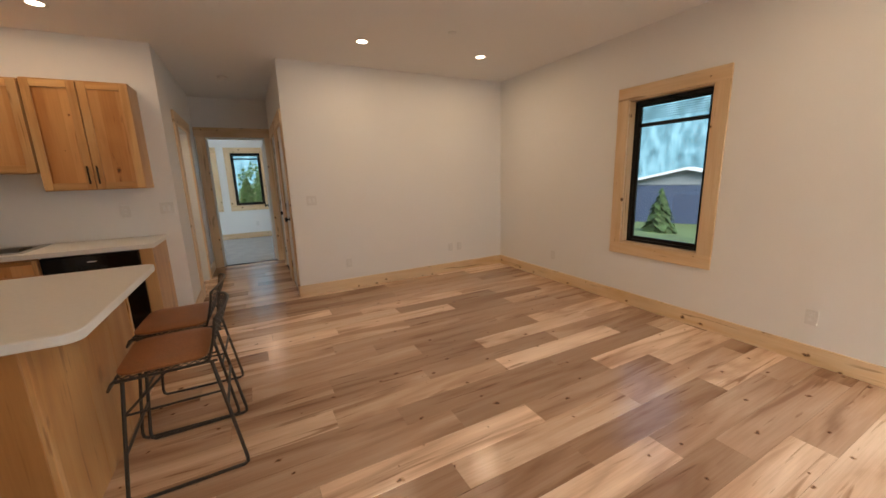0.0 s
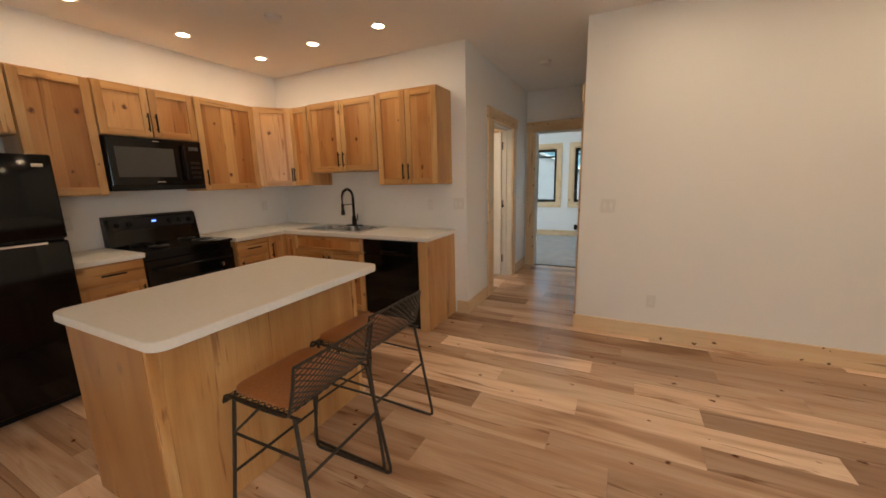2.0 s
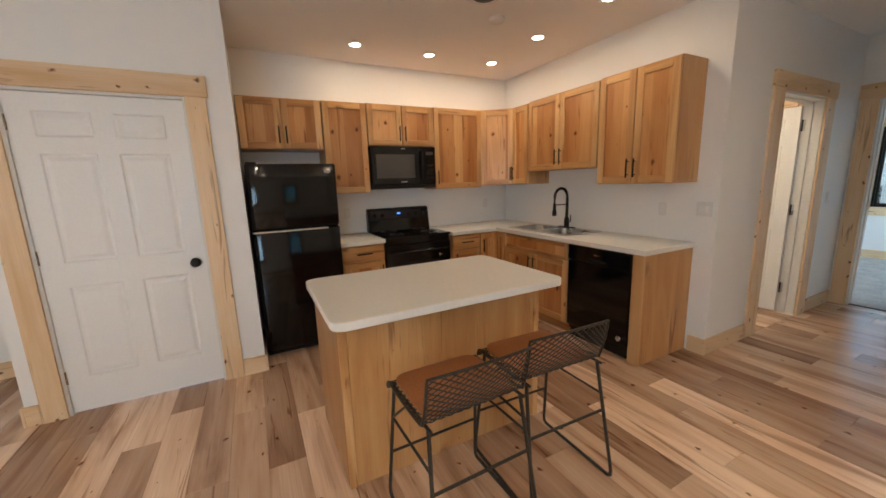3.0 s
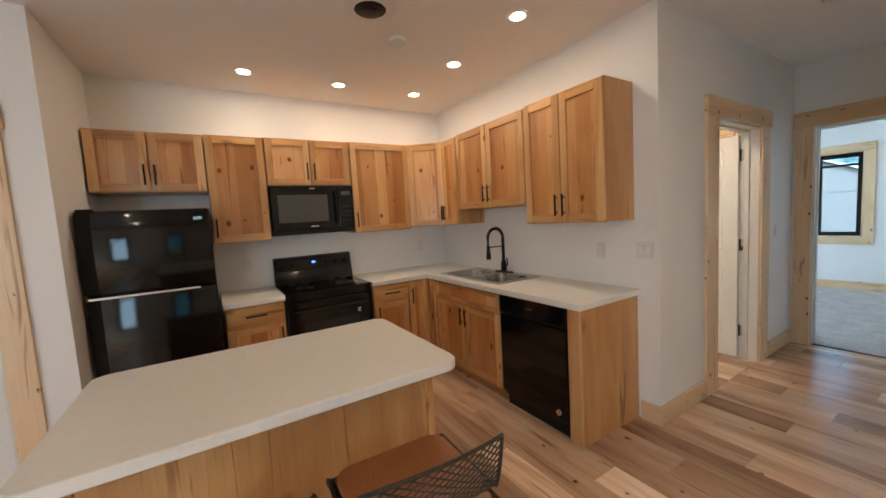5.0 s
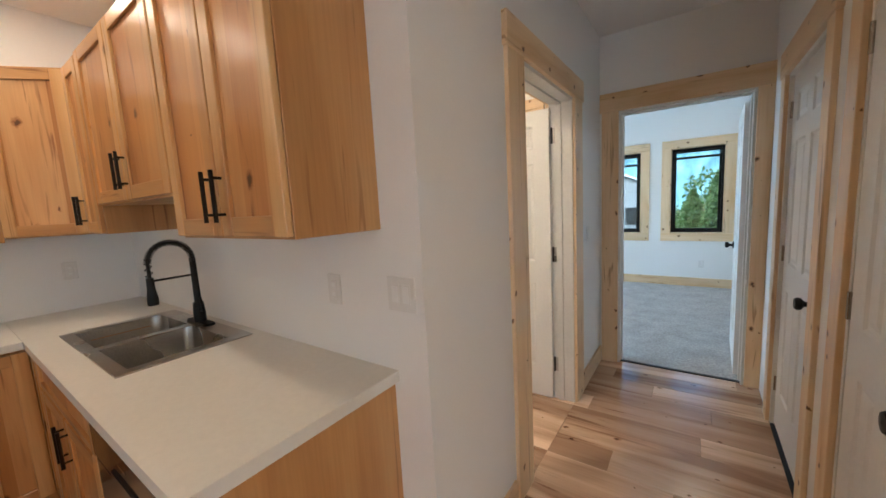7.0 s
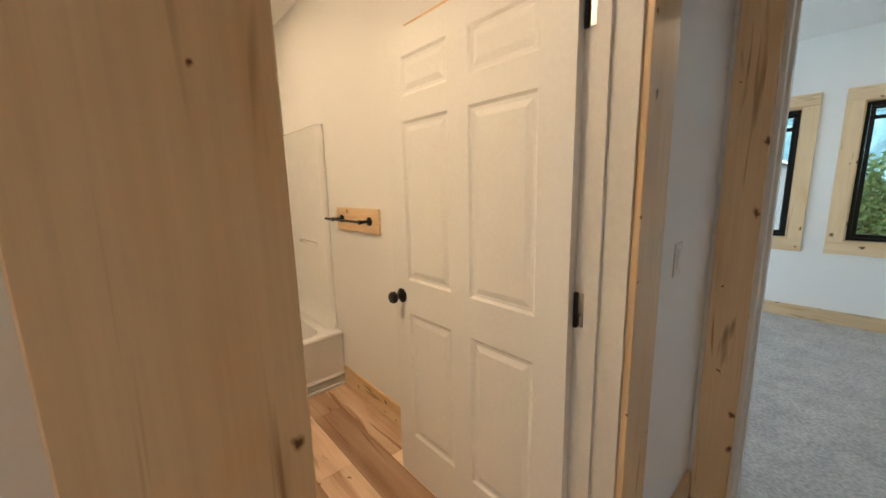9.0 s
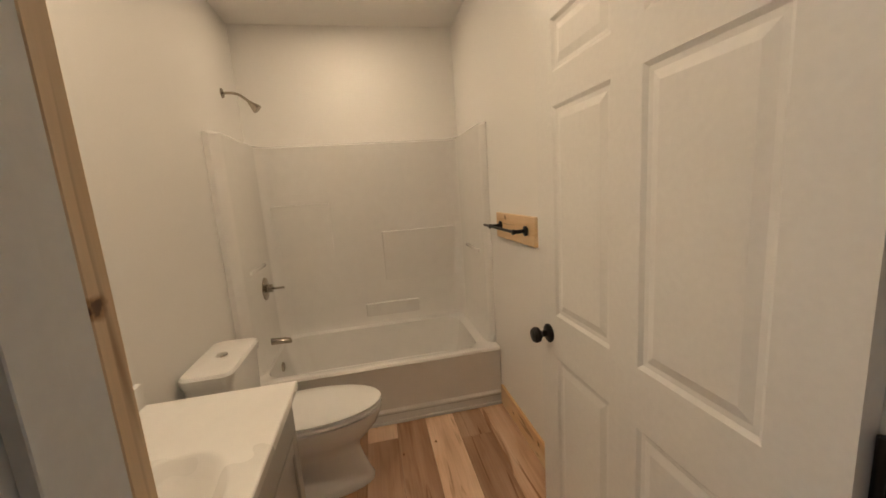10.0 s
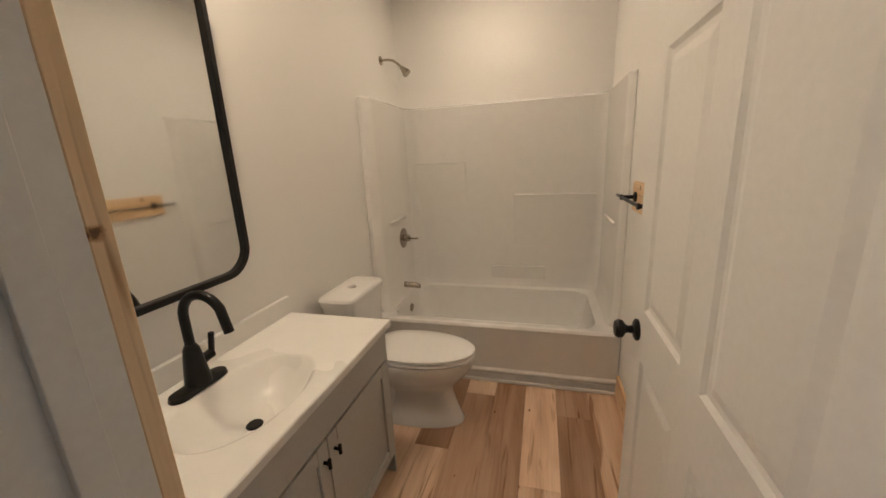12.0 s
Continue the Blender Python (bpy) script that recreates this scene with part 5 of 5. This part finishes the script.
tb = thing("towel_bar", "black towel bar on a varnished pine board", "towel bar", pose(-1.585, BY1, 1.265))
part("board", box(-0.265, -0.020, -0.075, 0.265, 0.0, 0.075, 0.003), PINE_X, tb, "varnished pine backing board")
for x in (-0.19, 0.17):
    part("post", merged(lathe([(0.0, 0.0), (0.026, 0.0), (0.026, 0.008), (0.010, 0.014), (0.010, 0.06), (0.014, 0.065), (0.014, 0.075), (0.0, 0.078)], (x, -0.020, 0.0), "-y")), BLACK_MATT, tb, smooth=True)
part("bar", tube([(-0.30, -0.088, 0.0), (0.185, -0.088, 0.0)], 0.008, 10), BLACK_MATT, tb, smooth=True)

# ---- outdoors ----
def ground_z(x, y):
    d = max(0.0, math.hypot(max(0, x - 6, -4 - x), max(0, y - 12, -4 - y)) - 1.0)
    z = -0.35 - 1.35 * min(1, d / 14)
    if d > 56:
        z += 20 * min(1.0, (d - 56) / 60) ** 1.3
    return z


gm = bmesh.new()
steps = [-900, -300, -140, -110, -90, -75, -60, -50, -42, -36, -30, -25, -20, -16, -12, -8, -4, 0, 4, 8, 12, 16, 20, 25, 30, 36, 42, 50, 60, 75, 90, 110, 140, 300, 900]
grid = [[gm.verts.new((x, y, ground_z(x, y))) for x in steps] for y in steps]
for j in range(len(steps) - 1):
    for i in range(len(steps) - 1):
        gm.faces.new((grid[j][i], grid[j][i + 1], grid[j + 1][i + 1], grid[j + 1][i]))
tagged(part("ground", gm, GRASS, smooth=True), "meadow grass rising to wooded hills", "ground", kind="structure")

rng = random.Random(4)


def add_conifer(verts, faces, x, y, z, h, r, layers=9, spokes=9, fan=0.38):
    """Tiers of drooping boughs, each a small ragged fan."""
    for k in range(layers):
        q = k / layers
        zz = z + h * (0.10 + 0.86 * q)
        rad = r * (1 - q) ** 0.85 * rng.uniform(0.8, 1.15) + 0.05
        for s in range(spokes):
            a = math.tau * (s + rng.random() * 0.9) / spokes
            zz = z + h * (0.08 + 0.90 * min(0.97, max(0.0, q + rng.uniform(-0.07, 0.07))))
            ln = rad * rng.uniform(0.7, 1.1)
            wd = ln * fan
            ca, sa = math.cos(a), math.sin(a)
            i0 = len(verts)
            up = h / layers * 0.75
            verts.extend([(x, y, zz + up), (x + ca * ln * 0.6 - sa * wd, y + sa * ln * 0.6 + ca * wd, zz - ln * 0.25), (x + ca * ln, y + sa * ln, zz - ln * 0.62), (x + ca * ln * 0.6 + sa * wd, y + sa * ln * 0.6 - ca * wd, zz - ln * 0.25), (x, y, zz - up * 0.1)])
            faces.extend([(i0, i0 + 1, i0 + 2, i0 + 3), (i0 + 4, i0 + 3, i0 + 2, i0 + 1)])


def mesh_of(name, verts, faces, mat, parent=None, label=""):
    me = bpy.data.meshes.new(name)
    me.from_pydata(verts, [], faces)
    me.materials.append(mat)
    ob = new(name, me)
    ob.parent = parent
    if label:
        tagged(ob, label)
    return ob


# wooded slope far off: a glowing sheet with distance haze mixed into its colours
haze, nt, bsdf = material("painted_haze_woods")
tc = nt.nodes.new("ShaderNodeTexCoord")
mp = nt.nodes.new("ShaderNodeMapping")
mp.inputs["Scale"].default_value = (0.9, 0.9, 0.3)
nt.links.new(tc.outputs["Object"], mp.inputs[0])
crowns = node(nt, "ShaderNodeTexNoise", Scale=1.0, Detail=6.0, Roughness=0.62)
nt.links.new(mp.outputs[0], crowns.inputs["Vector"])
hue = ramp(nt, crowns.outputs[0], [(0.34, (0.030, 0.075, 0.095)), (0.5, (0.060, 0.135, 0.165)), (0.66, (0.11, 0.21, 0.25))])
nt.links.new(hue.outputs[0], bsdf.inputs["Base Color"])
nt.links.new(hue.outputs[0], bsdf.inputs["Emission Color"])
# the sheet gives off its own light to look pale and far
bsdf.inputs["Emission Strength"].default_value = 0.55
bsdf.inputs["Roughness"].default_value = 1.0
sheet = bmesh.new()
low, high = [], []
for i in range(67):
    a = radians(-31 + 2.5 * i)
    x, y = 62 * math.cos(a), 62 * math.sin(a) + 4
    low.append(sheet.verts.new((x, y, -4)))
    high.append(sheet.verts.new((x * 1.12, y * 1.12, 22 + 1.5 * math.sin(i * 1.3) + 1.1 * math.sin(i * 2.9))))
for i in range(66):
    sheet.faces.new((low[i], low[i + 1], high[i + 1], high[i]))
structure("backdrop", sheet, haze, "glowing backdrop sheet coloured as a hazy blue green wooded slope", "backdrop")


def conifer(x, y, h, r, mat, label, layers=16, spokes=15):
    z = ground_z(x, y)
    t = thing("tree", label, "tree", pose(x, y, z))
    part("trunk", lathe([(0.0, -0.2), (h * 0.018, -0.2), (h * 0.014, h * 0.3), (h * 0.002, h * 0.95), (0.0, h * 0.96)], n=10), BARK, t)
    v, f = [], []
    add_conifer(v, f, 0, 0, 0, h, r, layers, spokes)
    mesh_of("crown", v, f, mat, t, "crown of drooping boughs")


def leafy(x, y, h, r, mat, label, n=5200, narrow=False):
    z = ground_z(x, y)
    t = thing("tree", label, "tree", pose(x, y, z))
    bm = lathe([(0.0, -0.2), (0.07, -0.2), (0.05, h * 0.4), (0.02, h * 0.8), (0.0, h * 0.81)], n=10)
    for k in range(7):
        a = k * 2.4
        bm = merged(bm, tube([(0, 0, h * (0.2 + 0.07 * k)), (r * 0.6 * math.cos(a), r * 0.6 * math.sin(a), h * (0.35 + 0.07 * k))], 0.018, 5))
    part("trunk", bm, BARK, t)
    lumps = [(rng.uniform(-0.55, 0.55) * r, rng.uniform(-0.55, 0.55) * r, h * rng.uniform(0.25, 0.85), r * rng.uniform(0.35, 0.6)) for _ in range(16)]
    v, f = [], []
    for _ in range(n):
        if narrow:
            q = rng.random()
            rad = r * (1 - q) ** 0.75 * min(1, 0.5 + q * 3) * rng.uniform(0.7, 1.05) + 0.02
            a = rng.uniform(0, math.tau)
            p = Vector((rad * math.cos(a), rad * math.sin(a), h * (0.03 + 0.97 * q)))
            size = 0.10
        else:
            lx, ly, lz, lr = rng.choice(lumps)
            d = Vector((rng.gauss(0, 1), rng.gauss(0, 1), rng.gauss(0, 1))).normalized() * lr * rng.uniform(0.55, 1.05)
            p = Vector((lx, ly, lz)) + d
            size = 0.14
        u = Vector((rng.gauss(0, 1), rng.gauss(0, 1), rng.gauss(0, 1))).normalized() * size * rng.uniform(0.5, 1)
        w = u.cross(Vector((rng.gauss(0, 1), rng.gauss(0, 1), rng.gauss(0, 1)))).normalized() * size * 0.4
        i0 = len(v)
        v.extend([p - u, p + w, p + u, p - w])
        f.append((i0, i0 + 1, i0 + 2, i0 + 3))
    mesh_of("crown", v, f, mat, t, "crown of many small leaves")


conifer(16.0, 9.6, 1.9, 0.75, HEDGE, "small young spruce in front of the shed")
leafy(1.35, 17.2, 2.7, 0.62, HEDGE, "narrow bright green columnar cedar", narrow=True)
leafy(0.75, 17.6, 2.3, 0.55, HEDGE, "narrow bright green columnar cedar", narrow=True)
leafy(2.1, 17.4, 2.5, 0.6, HEDGE, "narrow bright green columnar cedar", narrow=True)
leafy(1.9, 21.5, 3.1, 1.6, HEDGE, "rounded bright green broadleaf tree")
leafy(3.6, 25.0, 3.8, 1.9, HEDGE, "rounded green broadleaf tree behind the hedge")
leafy(0.2, 24.5, 2.6, 1.2, HEDGE, "green shrub behind the cedars", n=1600)


def gabled(name, x, y, turn, w, d, h, rise, wall, label, windows=()):
    b = thing(name, label, "building", pose(x, y, ground_z(x, y), 0, 0, turn))
    part("wall", loft([[(-w / 2, z, -0.5), (w / 2, z, -0.5), (w / 2, z, h), (0, z, h + rise), (-w / 2, z, h)] for z in (0, d)]), wall, b)
    for s in (-1, 1):
        e = 0.35
        k = rise / (w / 2)
        part("roof", loft([[(0, z, h + rise + 0.02), (s * (w / 2 + e), z, h - k * e + 0.02), (s * (w / 2 + e), z, h - k * e + 0.14), (0, z, h + rise + 0.16)] for z in (-0.4, d + 0.4)]), ROOF, b, "pale metal roof")
    part("gable", loft([[(-w / 2, -0.03, h - 0.05), (w / 2, -0.03, h - 0.05), (0, -0.03, h + rise)], [(-w / 2, -0.001, h - 0.05), (w / 2, -0.001, h - 0.05), (0, -0.001, h + rise)]]), SIDING, b, "white gable end")
    for a, z0, z1 in windows:
        wn = part("window", box(a - 0.5, -0.06, z0, a + 0.5, -0.002, z1, 0.01), SIDING, b, "white framed window")
        part("pane", box(a - 0.42, -0.066, z0 + 0.08, a + 0.42, -0.055, z1 - 0.08), BLACK_GLASS, wn)
    return b


shed = gabled("shed", 22.0, 12.0, -58 - 6, 6.5, 8.0, 2.25, 0.75, SHED_BLUE, "dark blue shed with a white gable and pale roof")
part("corner_board", box(-3.27, -0.05, -0.3, -3.13, 0.0, 2.2), SIDING, shed, "white corner board")
gabled("house", -5.5, 33.0, 8, 9.0, 8.0, 3.4, 2.0, SIDING, "pale sided house beyond the lawn", [(-2.6, 0.9, 2.3), (0, 0.9, 2.3), (2.6, 0.9, 2.3)])
gabled("house", -15.0, 40.0, -5, 10.0, 8.0, 4.0, 2.2, BRICK_RED, "reddish house beyond the lawn", [(-2.6, 1.0, 2.5), (0.2, 1.0, 2.5), (2.8, 1.0, 2.5)])

# ---- plank floor, one board at a time ----
PW, PL = 0.189, 1.27
floor = new("floor")
tagged(floor, "wood-look plank floor in mixed pale and brown tones", "floor", kind="structure")
plank_mesh = {}


def plank_of(length, width):
    key = (round(length, 3), round(width, 3))
    if key not in plank_mesh:
        a, b, t, c = length / 2 - 0.0004, width / 2 - 0.0004, 0.012, 0.0012
        bm = loft([[(-a, -b, -t), (a, -b, -t), (a, b, -t), (-a, b, -t)], [(-a, -b, -c), (a, -b, -c), (a, b, -c), (-a, b, -c)], [(-a + c, -b + c, 0), (a - c, -b + c, 0), (a - c, b - c, 0), (-a + c, b - c, 0)]], cap_start=False)
        me = bpy.data.meshes.new("plank")
        bm.to_mesh(me)
        bm.free()
        me.materials.append(PLANK)
        plank_mesh[key] = me
    return plank_mesh[key]


REGIONS = [(X_L, X_R, Y_BACK, Y_B), (HX0 - 0.0, HX1, Y_B, HY + 0.03), (BX0, HX0, BY0, BY1)]
PY = 3.12
for rx0, rx1, ry0, ry1 in REGIONS:
    j0, j1 = math.floor((ry0 - PY) / PW), math.ceil((ry1 - PY) / PW)
    for j in range(j0, j1):
        ya, yb = max(ry0, PY + j * PW), min(ry1, PY + (j + 1) * PW)
        if yb - ya < 0.004:
            continue
        start = -6.0 - PL * ((j * 0.37 + 0.13 * math.sin(j * 5.1)) % 1.0)
        k = 0
        while start + k * PL < rx1:
            xa, xb = max(rx0, start + k * PL), min(rx1, start + (k + 1) * PL)
            k += 1
            if xb - xa < 0.01:
                continue
            ob = new("plank", plank_of(xb - xa, yb - ya))
            ob.parent = floor
            ob.location = ((xa + xb) / 2, (ya + yb) / 2, 0.0)
